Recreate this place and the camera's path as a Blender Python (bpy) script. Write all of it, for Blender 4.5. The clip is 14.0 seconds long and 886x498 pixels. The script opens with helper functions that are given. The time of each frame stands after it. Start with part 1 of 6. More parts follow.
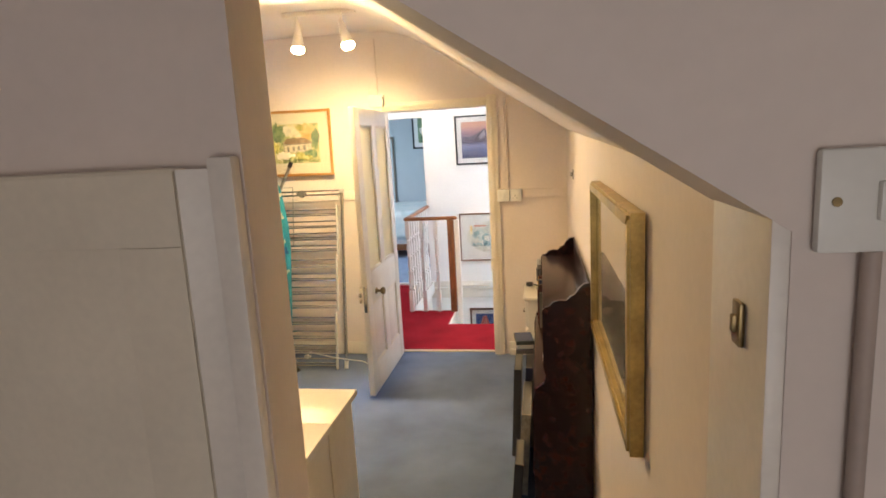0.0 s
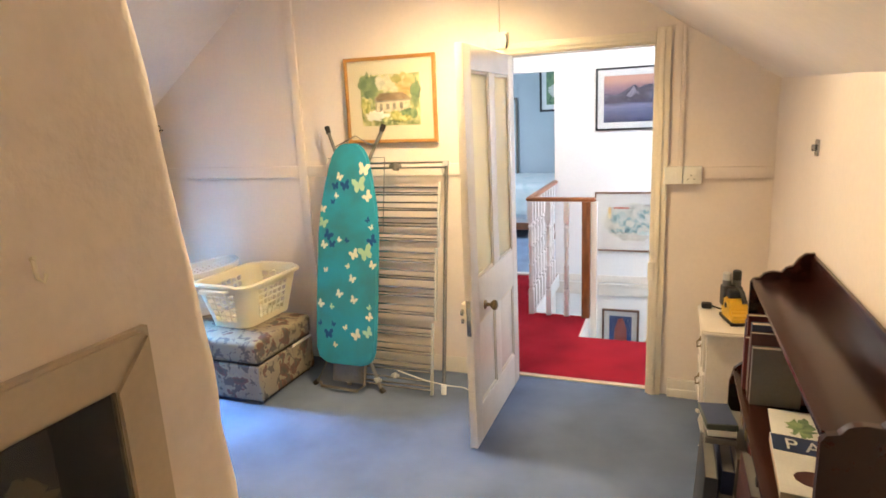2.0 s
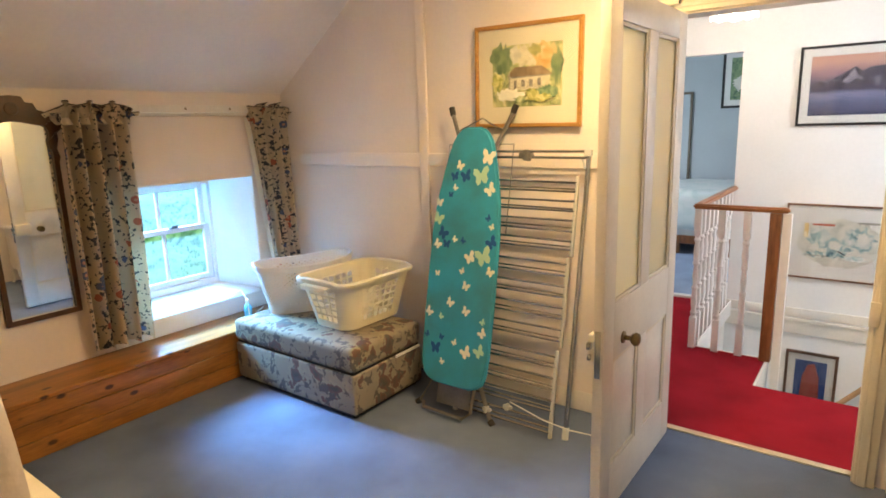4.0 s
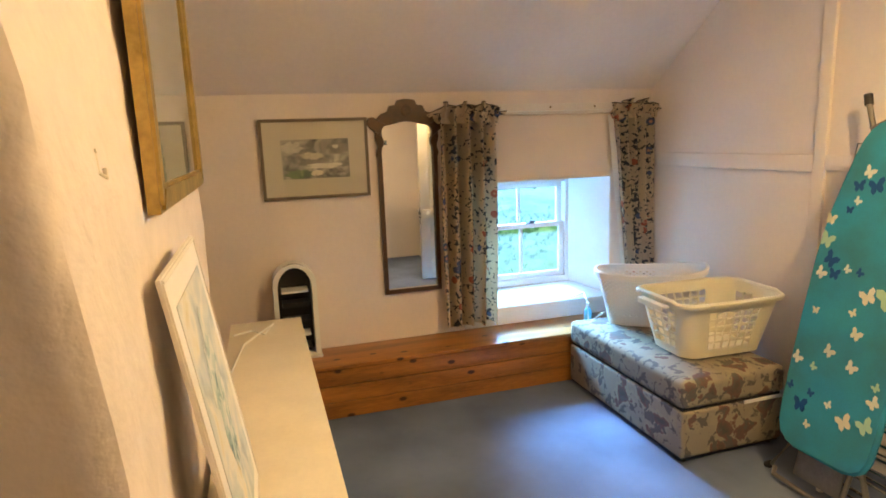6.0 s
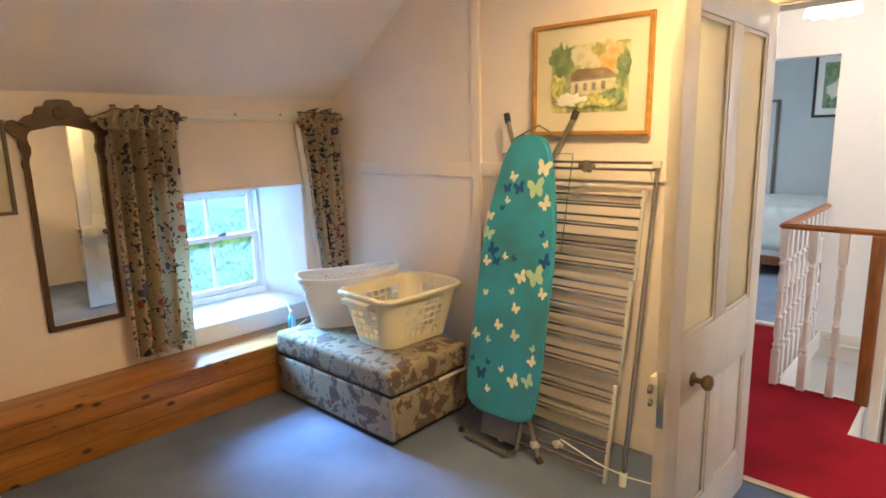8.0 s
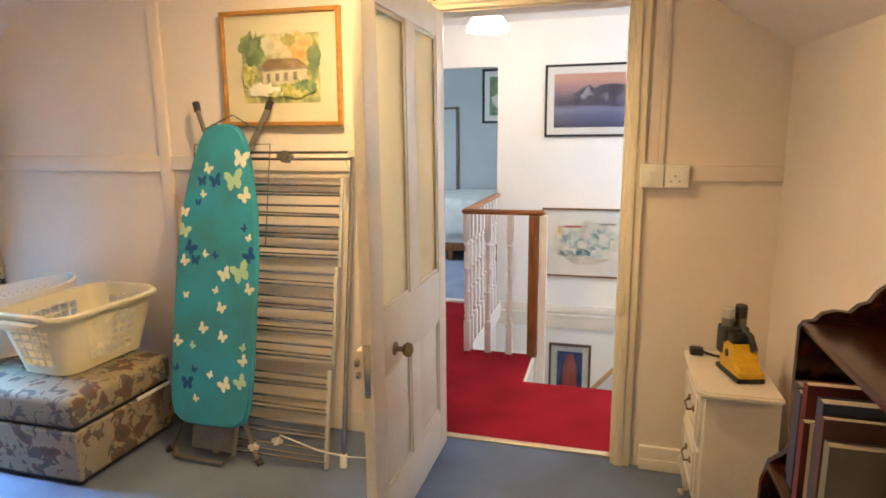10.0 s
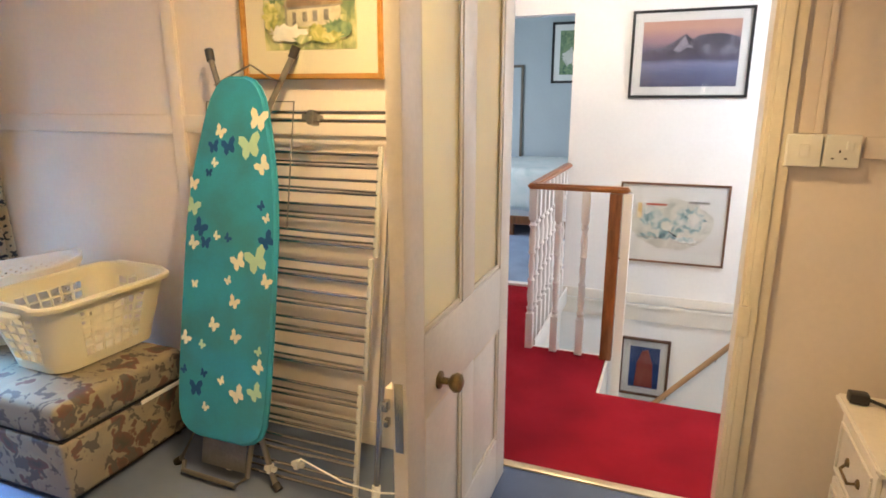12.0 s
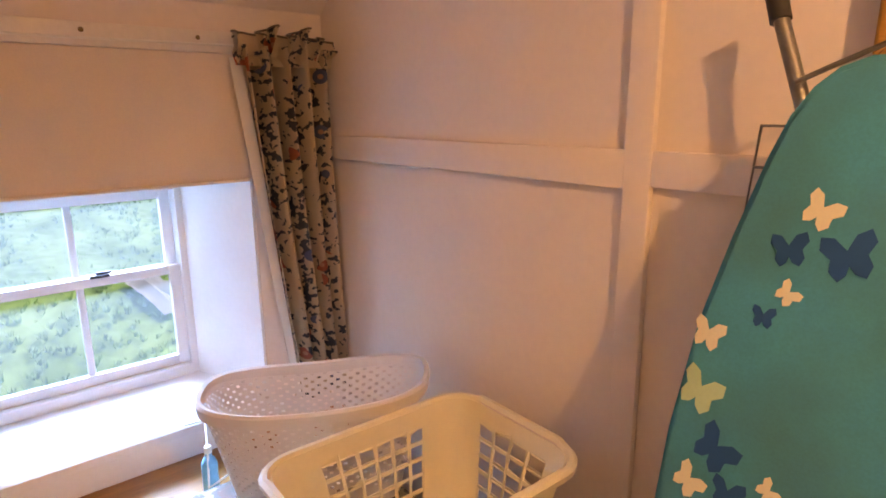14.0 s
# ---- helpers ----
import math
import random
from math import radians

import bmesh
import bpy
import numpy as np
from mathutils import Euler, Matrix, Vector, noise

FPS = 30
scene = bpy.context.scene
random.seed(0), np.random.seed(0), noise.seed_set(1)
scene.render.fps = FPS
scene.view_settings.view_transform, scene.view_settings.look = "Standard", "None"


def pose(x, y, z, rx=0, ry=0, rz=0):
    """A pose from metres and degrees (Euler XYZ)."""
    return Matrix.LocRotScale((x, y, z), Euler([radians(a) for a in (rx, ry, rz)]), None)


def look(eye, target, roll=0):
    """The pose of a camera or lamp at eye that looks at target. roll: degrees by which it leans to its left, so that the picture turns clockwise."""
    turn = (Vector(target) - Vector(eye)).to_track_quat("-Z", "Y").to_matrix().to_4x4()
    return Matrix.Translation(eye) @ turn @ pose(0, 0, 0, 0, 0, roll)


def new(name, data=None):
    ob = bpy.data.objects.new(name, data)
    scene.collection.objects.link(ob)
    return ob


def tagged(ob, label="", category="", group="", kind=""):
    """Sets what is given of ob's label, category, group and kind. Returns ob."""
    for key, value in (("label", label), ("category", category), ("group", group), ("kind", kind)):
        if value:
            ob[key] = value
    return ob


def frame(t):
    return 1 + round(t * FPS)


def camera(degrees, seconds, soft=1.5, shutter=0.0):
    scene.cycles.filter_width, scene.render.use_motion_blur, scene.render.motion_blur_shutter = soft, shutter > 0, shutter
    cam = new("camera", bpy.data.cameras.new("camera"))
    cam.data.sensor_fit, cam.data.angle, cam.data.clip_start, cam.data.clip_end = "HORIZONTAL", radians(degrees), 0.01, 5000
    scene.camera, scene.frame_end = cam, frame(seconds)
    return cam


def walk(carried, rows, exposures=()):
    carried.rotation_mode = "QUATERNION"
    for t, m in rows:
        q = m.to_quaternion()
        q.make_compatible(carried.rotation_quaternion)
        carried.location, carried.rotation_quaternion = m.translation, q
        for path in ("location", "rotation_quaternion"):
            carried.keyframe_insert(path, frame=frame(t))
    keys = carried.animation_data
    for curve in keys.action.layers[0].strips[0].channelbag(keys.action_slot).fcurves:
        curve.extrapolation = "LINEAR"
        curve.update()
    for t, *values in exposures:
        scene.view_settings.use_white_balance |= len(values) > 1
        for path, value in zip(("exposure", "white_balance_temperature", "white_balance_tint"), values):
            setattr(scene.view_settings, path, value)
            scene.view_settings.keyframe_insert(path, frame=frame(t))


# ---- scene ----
cam = camera(73.4, 14.0, soft=1.7)
PATH = [
    (0, (0.555, 2.0, 1.709), (0.229, 3.942, 1.359), -3.1),
    (0.5, (0.502, 2.359, 1.737), (0.023, 4.267, 1.373), -3.5),
    (1, (0.416, 2.685, 1.723), (-0.161, 4.564, 1.35), -3.4),
    (1.5, (0.334, 2.944, 1.691), (-0.298, 4.805, 1.319), -3.0),
    (2, (0.259, 3.17, 1.663), (-0.446, 4.99, 1.223), -2.8),
    (2.2, (0.231, 3.25, 1.659), (-0.498, 5.06, 1.222), -2.8),
    (4.3, (0.109, 3.867, 1.514), (-1.213, 5.315, 1.121), -1.8),
    (4.5, (0.086, 3.927, 1.508), (-1.354, 5.261, 1.12), -2.0),
    (5, (0.075, 4.093, 1.514), (-1.595, 5.123, 1.126), -2.3),
    (5.5, (0.092, 4.113, 1.507), (-1.731, 4.844, 1.132), -2.3),
    (6, (0.086, 4.111, 1.503), (-1.795, 4.684, 1.14), -2.0),
    (6.5, (0.071, 4.089, 1.493), (-1.791, 4.725, 1.14), -1.8),
    (7, (0.075, 4.09, 1.501), (-1.701, 4.938, 1.142), -1.6),
    (7.5, (0.058, 4.057, 1.519), (-1.546, 5.193, 1.148), -1.5),
    (8, (0.059, 4.03, 1.52), (-1.276, 5.472, 1.147), -1.3),
    (8.5, (0.061, 4.0, 1.496), (-0.978, 5.671, 1.139), -1.0),
    (9, (0.088, 4.012, 1.481), (-0.666, 5.831, 1.132), -1.1),
    (9.2, (0.111, 4.02, 1.475), (-0.542, 5.878, 1.13), -1.2),
    (11.3, (0.086, 4.29, 1.421), (-0.4, 6.181, 0.986), -0.6),
    (11.5, (0.058, 4.388, 1.446), (-0.486, 6.256, 0.983), -0.4),
    (12, (-0.066, 4.596, 1.429), (-0.768, 6.405, 0.945), -0.1),
    (12.5, (-0.346, 4.821, 1.447), (-1.269, 6.532, 0.975), -0.1),
    (13, (-0.662, 5.116, 1.437), (-1.779, 6.706, 0.963), -0.4),
    (13.5, (-1.003, 5.336, 1.443), (-2.304, 6.776, 0.96), -0.6),
    (14, (-1.39, 5.52, 1.453), (-2.877, 6.778, 1.0), -0.5),
]
EXPOSURES = [(0.0, 0.32, 5900, 9), (0.6, 0.42, 5800, 9), (2.2, 0.46, 5600, 9), (4.3, 0.03, 6400, 10), (9.2, 0.0, 6500, 11), (11.3, 0.14, 6100, 10), (12.4, 0.10, 6700, 13), (13.0, -0.08, 7900, 24), (14.0, -0.34, 8600, 46)]
walk(cam, [(t, look(eye, target, roll)) for t, eye, target, roll in PATH], EXPOSURES)

# ---- world and lights ----
world = bpy.data.worlds.new("world")
scene.world = world
world.use_nodes = True
wn = world.node_tree
sky = wn.nodes.new("ShaderNodeTexSky")
sky.sky_type = "NISHITA"
sky.sun_disc = False
sky.sun_elevation, sky.sun_rotation = radians(58), radians(27)
wn.links.new(sky.outputs[0], wn.nodes["Background"].inputs[0])
wn.nodes["Background"].inputs[1].default_value = 0.15


def lamp(name, kind, m, energy, color, **kw):
    data = bpy.data.lights.new(name, kind)
    data.energy, data.color = energy, color
    ob = new(name, data)
    ob.matrix_world = m
    if "size" in kw and kind == "AREA":
        data.shape, data.size, data.size_y = "RECTANGLE", kw["size"][0], kw["size"][1]
    if "spread" in kw:
        data.spread = radians(kw["spread"])
    if kind in ("POINT", "SPOT"):
        data.shadow_soft_size = kw.get("soft", 0.03)
    if kind == "SPOT":
        data.spot_size, data.spot_blend = radians(kw.get("cone", 120)), kw.get("blend", 0.6)
    return ob


sun = bpy.data.lights.new("sun", "SUN")
sun.energy, sun.angle, sun.color = 5.0, radians(0.5), (1.0, 0.94, 0.85)
new("sun", sun).matrix_world = look((5.7, 11.2, 20), (0, 0, 0))
WARM = (1.0, 0.675, 0.29)
# unseen sky lamp outside the window, the two track spots, the landing's lamp and the light of its rooms
lamp("window_daylight", "AREA", look((-5.3, 5.78, 2.05), (-2.3, 5.72, 0.30)), 240, (0.23, 0.56, 1.0), size=(1.7, 1.1), spread=55)
lamp("spot_bulb_light", "SPOT", look((-0.96, 5.75, 2.30), (-0.68, 4.25, 1.40)), 140, WARM, cone=176, blend=0.9, soft=0.035)
lamp("spot_bulb_light", "SPOT", look((-0.63, 5.75, 2.30), (-1.05, 6.35, 0.8)), 112, WARM, cone=145, blend=1.0, soft=0.022)
lamp("landing_bulb_light", "POINT", pose(-0.72, 8.2, 2.17), 15, (1.0, 0.86, 0.66), soft=0.07)
lamp("stairwell_daylight", "AREA", look((1.55, 8.2, 1.7), (-0.5, 8.4, 0.4)), 54, (0.86, 0.93, 1.0), size=(0.9, 0.9))
# no opening here: unseen fill lamp added behind the start to light the passage
lamp("passage_fill", "AREA", look((0.9, 0.25, 1.3), (0.75, 2.4, 1.3)), 9.8, (1.0, 0.90, 0.80), size=(1.2, 0.9))
# unseen fill lamp, added so the bedroom beyond is bright; no window is built
lamp("bedroom_fill", "AREA", look((-3.3, 10.2, 1.4), (-1.2, 10.4, 0.8)), 36, (0.80, 0.89, 1.0), size=(0.9, 1.0))


# ---- materials ----
def mat(name, col, rough=0.7, var=0.10, scale=6.0, fine=60.0, bump=0.15, dist=0.004, metal=0.0, spec=0.5, tint=None, vec="Object", stretch=(1, 1, 1)):
    """Procedural surface: base colour varied at two scales, fine bump."""
    m = bpy.data.materials.new(name)
    m.use_nodes = True
    n, l = m.node_tree.nodes, m.node_tree.links
    b = n["Principled BSDF"]
    tc = n.new("ShaderNodeTexCoord")
    mp = n.new("ShaderNodeMapping")
    mp.inputs["Scale"].default_value = stretch
    l.new(tc.outputs[vec], mp.inputs[0])
    n1, n2 = n.new("ShaderNodeTexNoise"), n.new("ShaderNodeTexNoise")
    n1.inputs["Scale"].default_value, n2.inputs["Scale"].default_value = scale, fine
    n1.inputs["Detail"].default_value, n2.inputs["Detail"].default_value = 5, 3
    l.new(mp.outputs[0], n1.inputs["Vector"])
    l.new(mp.outputs[0], n2.inputs["Vector"])
    add = n.new("ShaderNodeMath")
    add.operation = "ADD"
    half = n.new("ShaderNodeMath")
    half.operation = "MULTIPLY"
    half.inputs[1].default_value = 0.5
    l.new(n2.outputs[0], half.inputs[0])
    l.new(n1.outputs[0], add.inputs[0])
    l.new(half.outputs[0], add.inputs[1])
    r = n.new("ShaderNodeValToRGB")
    r.color_ramp.elements[0].position, r.color_ramp.elements[1].position = 0.45, 1.05
    dark = tint if tint else [c * (1 - 1.6 * var) for c in col]
    lite = [min(1, c * (1 + var)) for c in col]
    r.color_ramp.elements[0].color, r.color_ramp.elements[1].color = (*dark, 1), (*lite, 1)
    l.new(add.outputs[0], r.inputs[0])
    l.new(r.outputs[0], b.inputs["Base Color"])
    b.inputs["Roughness"].default_value, b.inputs["Metallic"].default_value = rough, metal
    b.inputs["Specular IOR Level"].default_value = spec
    if bump:
        bp = n.new("ShaderNodeBump")
        bp.inputs["Strength"].default_value, bp.inputs["Distance"].default_value = bump, dist
        l.new(add.outputs[0], bp.inputs["Height"])
        l.new(bp.outputs[0], b.inputs["Normal"])
    return m


WALL = mat("wall_paint", (0.80, 0.715, 0.655), 0.75, 0.035, 2.5, 45, 0.25, 0.004)
CEIL = mat("ceiling_paint", (0.84, 0.775, 0.735), 0.8, 0.04, 2.0, 40, 0.25, 0.004)
LAND = mat("landing_paint", (0.86, 0.845, 0.83), 0.75, 0.03, 2.0, 40, 0.2, 0.003)
BLUE = mat("blue_paint", (0.49, 0.54, 0.57), 0.75, 0.04, 2.0, 40, 0.2, 0.003)
GLOSSW = mat("gloss_white_paint", (0.80, 0.75, 0.68), 0.32, 0.06, 5, 70, 0.10, 0.002)
CREAM = mat("cream_paint", (0.80, 0.73, 0.60), 0.35, 0.05, 6, 70, 0.10, 0.002)
CARPET = mat("blue_carpet", (0.150, 0.188, 0.285), 0.95, 0.24, 2.2, 420, 0.9, 0.006, spec=0.1)
RED = mat("red_carpet", (0.27, 0.009, 0.018), 0.95, 0.22, 3, 380, 0.9, 0.006, spec=0.1)
PINE = mat("knotty_pine", (0.34, 0.135, 0.027), 0.30, 0.34, 3.0, 26, 0.12, 0.002, stretch=(6, 0.6, 6))
pn, pl = PINE.node_tree.nodes, PINE.node_tree.links
pv, pt, pr, pm = pn.new("ShaderNodeTexVoronoi"), pn.new("ShaderNodeTexCoord"), pn.new("ShaderNodeValToRGB"), pn.new("ShaderNodeMix")
pmap = pn.new("ShaderNodeMapping")
pmap.inputs["Scale"].default_value = (1, 0.55, 1)
pl.new(pt.outputs["Object"], pmap.inputs[0])
pl.new(pmap.outputs[0], pv.inputs["Vector"])
pv.inputs["Scale"].default_value = 11.0
pr.color_ramp.elements[0].position, pr.color_ramp.elements[1].position = 0.10, 0.17
pr.color_ramp.elements[0].color, pr.color_ramp.elements[1].color = (1, 1, 1, 1), (0, 0, 0, 1)
pl.new(pv.outputs["Distance"], pr.inputs[0])
pm.data_type = "RGBA"
pb = pn["Principled BSDF"]
pl.new(pb.inputs["Base Color"].links[0].from_socket, pm.inputs["A"])
pm.inputs["B"].default_value = (0.045, 0.014, 0.005, 1)
pl.new(pr.outputs[0], pm.inputs["Factor"])
pl.new(pm.outputs["Result"], pb.inputs["Base Color"])
DARKW = mat("dark_mahogany", (0.028, 0.007, 0.004), 0.22, 0.45, 4, 50, 0.08, 0.002, stretch=(6, 1, 6))
WHITEP = mat("white_plastic", (0.82, 0.81, 0.76), 0.38, 0.03, 4, 80, 0.05, 0.001)
ALU = mat("brushed_aluminium", (0.46, 0.455, 0.45), 0.22, 0.06, 8, 160, 0.05, 0.001, metal=1.0)


# ---- mesh helpers ----
def box_bm(x0, x1, y0, y1, z0, z1, bevel=0.0, seg=2):
    bm = bmesh.new()
    bmesh.ops.create_cube(bm, size=1.0, matrix=Matrix.Translation(((x0 + x1) / 2, (y0 + y1) / 2, (z0 + z1) / 2)) @ Matrix.Diagonal((abs(x1 - x0), abs(y1 - y0), abs(z1 - z0), 1)))
    if bevel:
        bmesh.ops.bevel(bm, geom=bm.edges[:], offset=bevel, segments=seg, profile=0.6, affect="EDGES")
    return bm


def join_bm(*parts):
    out = bmesh.new()
    for p in parts:
        me = bpy.data.meshes.new("tmp")
        p.to_mesh(me)
        out.from_mesh(me)
        bpy.data.meshes.remove(me)
        p.free()
    return out


def finish(name, bm, material, smooth=True):
    bmesh.ops.recalc_face_normals(bm, faces=bm.faces[:])
    me = bpy.data.meshes.new(name)
    bm.to_mesh(me)
    bm.free()
    for m in (material if isinstance(material, (list, tuple)) else [material]):
        me.materials.append(m)
    if smooth:
        me.polygons.foreach_set("use_smooth", [True] * len(me.polygons))
        me.set_sharp_from_angle(angle=radians(38))
    return me


def thing(name, label, category, at=(0, 0, 0), group="", kind=""):
    ob = new(name)
    ob.location = at
    ob.empty_display_size = 0.05
    return tagged(ob, label, category, group, kind)


def part(name, bm, material, parent, label="", m=None):
    """One mesh object under a thing or part; bm is in the parent's own space."""
    ob = new(name, finish(name, bm, material))
    ob.parent = parent
    if m is not None:
        ob.matrix_local = m
    if label:
        ob["label"] = label
    return ob


def solid(name, bm, material, label, category, kind="", group=""):
    return tagged(new(name, finish(name, bm, material)), label, category, group, kind)


def tube_bm(points, r, n=10, cap=True):
    """A round tube along a polyline."""
    bm = bmesh.new()
    pts = [Vector(p) for p in points]
    rings = []
    for i, p in enumerate(pts):
        d = (pts[min(i + 1, len(pts) - 1)] - pts[max(i - 1, 0)]).normalized()
        u = d.cross(Vector((0, 0, 1)) if abs(d.z) < 0.9 else Vector((1, 0, 0))).normalized()
        v = d.cross(u)
        rr = r[i] if isinstance(r, (list, tuple)) else r
        rings.append([bm.verts.new(p + rr * (math.cos(2 * math.pi * k / n) * u + math.sin(2 * math.pi * k / n) * v)) for k in range(n)])
    for a, b in zip(rings, rings[1:]):
        for k in range(n):
            bm.faces.new((a[k], a[(k + 1) % n], b[(k + 1) % n], b[k]))
    if cap:
        bm.faces.new(rings[0][::-1])
        bm.faces.new(rings[-1])
    return bm


def lathe_bm(profile, n=24, at=(0, 0, 0)):
    """Turned solid about z from (radius, z) pairs."""
    bm = bmesh.new()
    rings = [[bm.verts.new((at[0] + r * math.cos(2 * math.pi * k / n), at[1] + r * math.sin(2 * math.pi * k / n), at[2] + z)) for k in range(n)] for r, z in profile]
    for a, b in zip(rings, rings[1:]):
        for k in range(n):
            bm.faces.new((a[k], a[(k + 1) % n], b[(k + 1) % n], b[k]))
    bm.faces.new(rings[0][::-1])
    bm.faces.new(rings[-1])
    return bm


def prism_bm(outline, depth, axis="y", at=0.0):
    """A flat outline (pairs) given depth along an axis: x -> (y, z) pairs, y -> (x, z), z -> (x, y)."""
    bm = bmesh.new()
    put = {"x": lambda a, b, d: (d, a, b), "y": lambda a, b, d: (a, d, b), "z": lambda a, b, d: (a, b, d)}[axis]
    lo = [bm.verts.new(put(a, b, at)) for a, b in outline]
    hi = [bm.verts.new(put(a, b, at + depth)) for a, b in outline]
    bm.faces.new(lo)
    bm.faces.new(hi[::-1])
    k = len(lo)
    for i in range(k):
        bm.faces.new((lo[i], hi[i], hi[(i + 1) % k], lo[(i + 1) % k]))
    return bm


# ---- structure ----
XL, XR, YD = -3.34, 0.76, 6.62          # window wall, book wall, door wall
H0L, H0R, TOP = 1.78, 1.765, 2.58        # eaves heights, flat ceiling
solid("floor", box_bm(XL - 0.4, XR + 0.15, 2.98, YD + 0.06, -0.12, 0.0), CARPET, "worn blue-grey fitted carpet with a soft pile", "floor", "structure")
solid("floor_upper", box_bm(-1.4, 1.4, 0.2, 2.98, -0.12, 0.19, 0.012), CARPET, "blue-grey carpeted passage floor, one step higher", "floor", "structure")

DX0, DX1, DH = -0.655, 0.185, 1.99
solid("wall_door", join_bm(box_bm(XL - 0.4, DX0, YD, YD + 0.12, 0, 2.8), box_bm(DX1, XR + 0.2, YD, YD + 0.12, 0, 2.8), box_bm(DX0, DX1, YD, YD + 0.12, DH, 2.8)), WALL, "cream painted boarded wall with a doorway through it", "wall", "structure")
solid("wall_books", box_bm(XR, XR + 0.12, 2.72, YD, 0, 1.9), WALL, "low cream painted plaster wall under the sloped ceiling", "wall", "structure")
WY0, WY1, WZ0, WZ1 = 5.34, 6.33, 0.40, 1.235


def window_wall():
    a, b = XL, XL - 0.46
    side1 = prism_bm([(a, 3.0), (b, 3.0), (b, WY0 + 0.13), (a - 0.34, WY0 + 0.13), (a, WY0)], 1.9, "z")
    side2 = prism_bm([(a, YD), (b, YD), (b, WY1 - 0.14), (a - 0.34, WY1 - 0.14), (a, WY1)], 1.9, "z")
    return join_bm(side1, side2, box_bm(b, a, WY0 - 0.001, WY1 + 0.001, 0, WZ0), box_bm(b, a, WY0 - 0.001, WY1 + 0.001, WZ1, 1.9))


solid("wall_window", window_wall(), WALL, "thick cream painted wall with a low splayed window opening", "wall", "structure")


def ceiling():
    prof = [(XL - 0.05, H0L - 0.035)]
    for i in range(1, 6):
        prof.append((XL + 0.19 * i, H0L + 0.137 * i))
    prof += [(-2.20, 2.535), (-1.95, 2.575), (-1.6, TOP), (-0.95, TOP), (-0.62, 2.575), (-0.42, 2.53), (-0.19, 2.40), (0.28, 2.075), (XR, H0R), (XR + 0.05, H0R - 0.035)]
    bm = bmesh.new()
    ys = [2.72 + (YD + 0.02 - 2.72) * k / 14 for k in range(15)]
    rows = []
    for y in ys:
        sag = -0.031 * (YD - y)       # the eaves drop towards the entrance
        rows.append([bm.verts.new((x, y, z + sag * min(1, max(0.15, (x + 0.9) / 1.6)) + 0.006 * noise.noise((x * 2.2, y * 2.2, 1.0)))) for x, z in prof])
    for a, b in zip(rows, rows[1:]):
        for i in range(len(prof) - 1):
            bm.faces.new((a[i], a[i + 1], b[i + 1], b[i]))
    r = bmesh.ops.extrude_face_region(bm, geom=bm.faces[:])
    bmesh.ops.translate(bm, verts=[v for v in r["geom"] if isinstance(v, bmesh.types.BMVert)], vec=(0, 0, 0.1))
    return bm


solid("ceiling", ceiling(), CEIL, "sloped attic ceiling of painted plaster, coved at the top", "ceiling", "structure")


def chimney():
    bm = bmesh.new()
    fine = [(2.62 * j / 42, 0.045 - 0.085 * max(0.0, 2.62 * j / 42 - 0.85) ** 1.7) for j in range(43)]
    rings = []
    for z, k in fine:
        ring = [(-0.48, 3.06), (-0.48, 3.20), (-0.48, 3.36), (-0.486, 3.70 + k * 0.8), (-0.491, 3.895 + k), (-0.495, 3.918 + k), (-0.506, 3.932 + k), (-0.53, 3.937 + k), (-0.70, 3.93 + k * 0.6), (-1.20, 3.92), (-2.05 + 0.3 * k, 3.92), (-2.05 + 0.3 * k, 3.06)]
        rings.append([bm.verts.new((x + 0.007 * noise.noise((x * 9, y * 9, z * 8)), y + 0.009 * noise.noise((y * 7, x * 9, z * 8 + 3)), z)) for x, y in ring])
    n = len(rings[0])
    for a, b in zip(rings, rings[1:]):
        for i in range(n):
            bm.faces.new((a[i], a[(i + 1) % n], b[(i + 1) % n], b[i]))
    bm.faces.new(rings[0][::-1])
    bm.faces.new(rings[-1])
    return bm


ROUGHP = mat("rough_plaster_paint", (0.80, 0.715, 0.655), 0.75, 0.05, 9, 38, 0.75, 0.007)
solid("wall_chimney_breast", chimney(), ROUGHP, "cream painted chimney breast with a worn, leaning rounded corner", "wall", "structure")
solid("wall_entrance_left", prism_bm([(-1.4, 2.70), (0.19, 2.70), (0.185, 2.725), (0.105, 2.925), (0.082, 3.03), (0.062, 3.075), (0.02, 3.09), (-0.47, 3.09), (-1.4, 3.04)], 2.7, "z", 0.0), WALL, "painted plaster partition beside the entrance", "wall", "structure")
solid("wall_entrance_right", join_bm(box_bm(0.766, 1.4, 2.54, 2.72, 0.0, 2.7), prism_bm([(0.766, 1.619), (0.02, 2.106), (0.02, 2.7), (0.766, 2.7)], 0.20, "y", 2.54)), WALL, "painted plaster partition carrying a light switch", "wall", "structure")
solid("wall_alcove", box_bm(XL, -2.0, 2.9, 3.06, 0, 2.7), WALL, "plain painted alcove wall behind the chest", "wall", "structure")
solid("wall_passage", join_bm(box_bm(1.3, 1.42, 0.1, 2.54, 0, 2.7), box_bm(-1.52, -1.4, 0.1, 2.74, 0, 2.7), box_bm(-1.52, 1.42, 0.0, 0.12, 0, 2.7)), WALL, "plain painted passage walls", "wall", "structure")
solid("ceiling_passage", box_bm(-1.52, 1.42, 0.0, 2.74, 2.6, 2.72), CEIL, "plain painted passage ceiling", "ceiling", "structure")

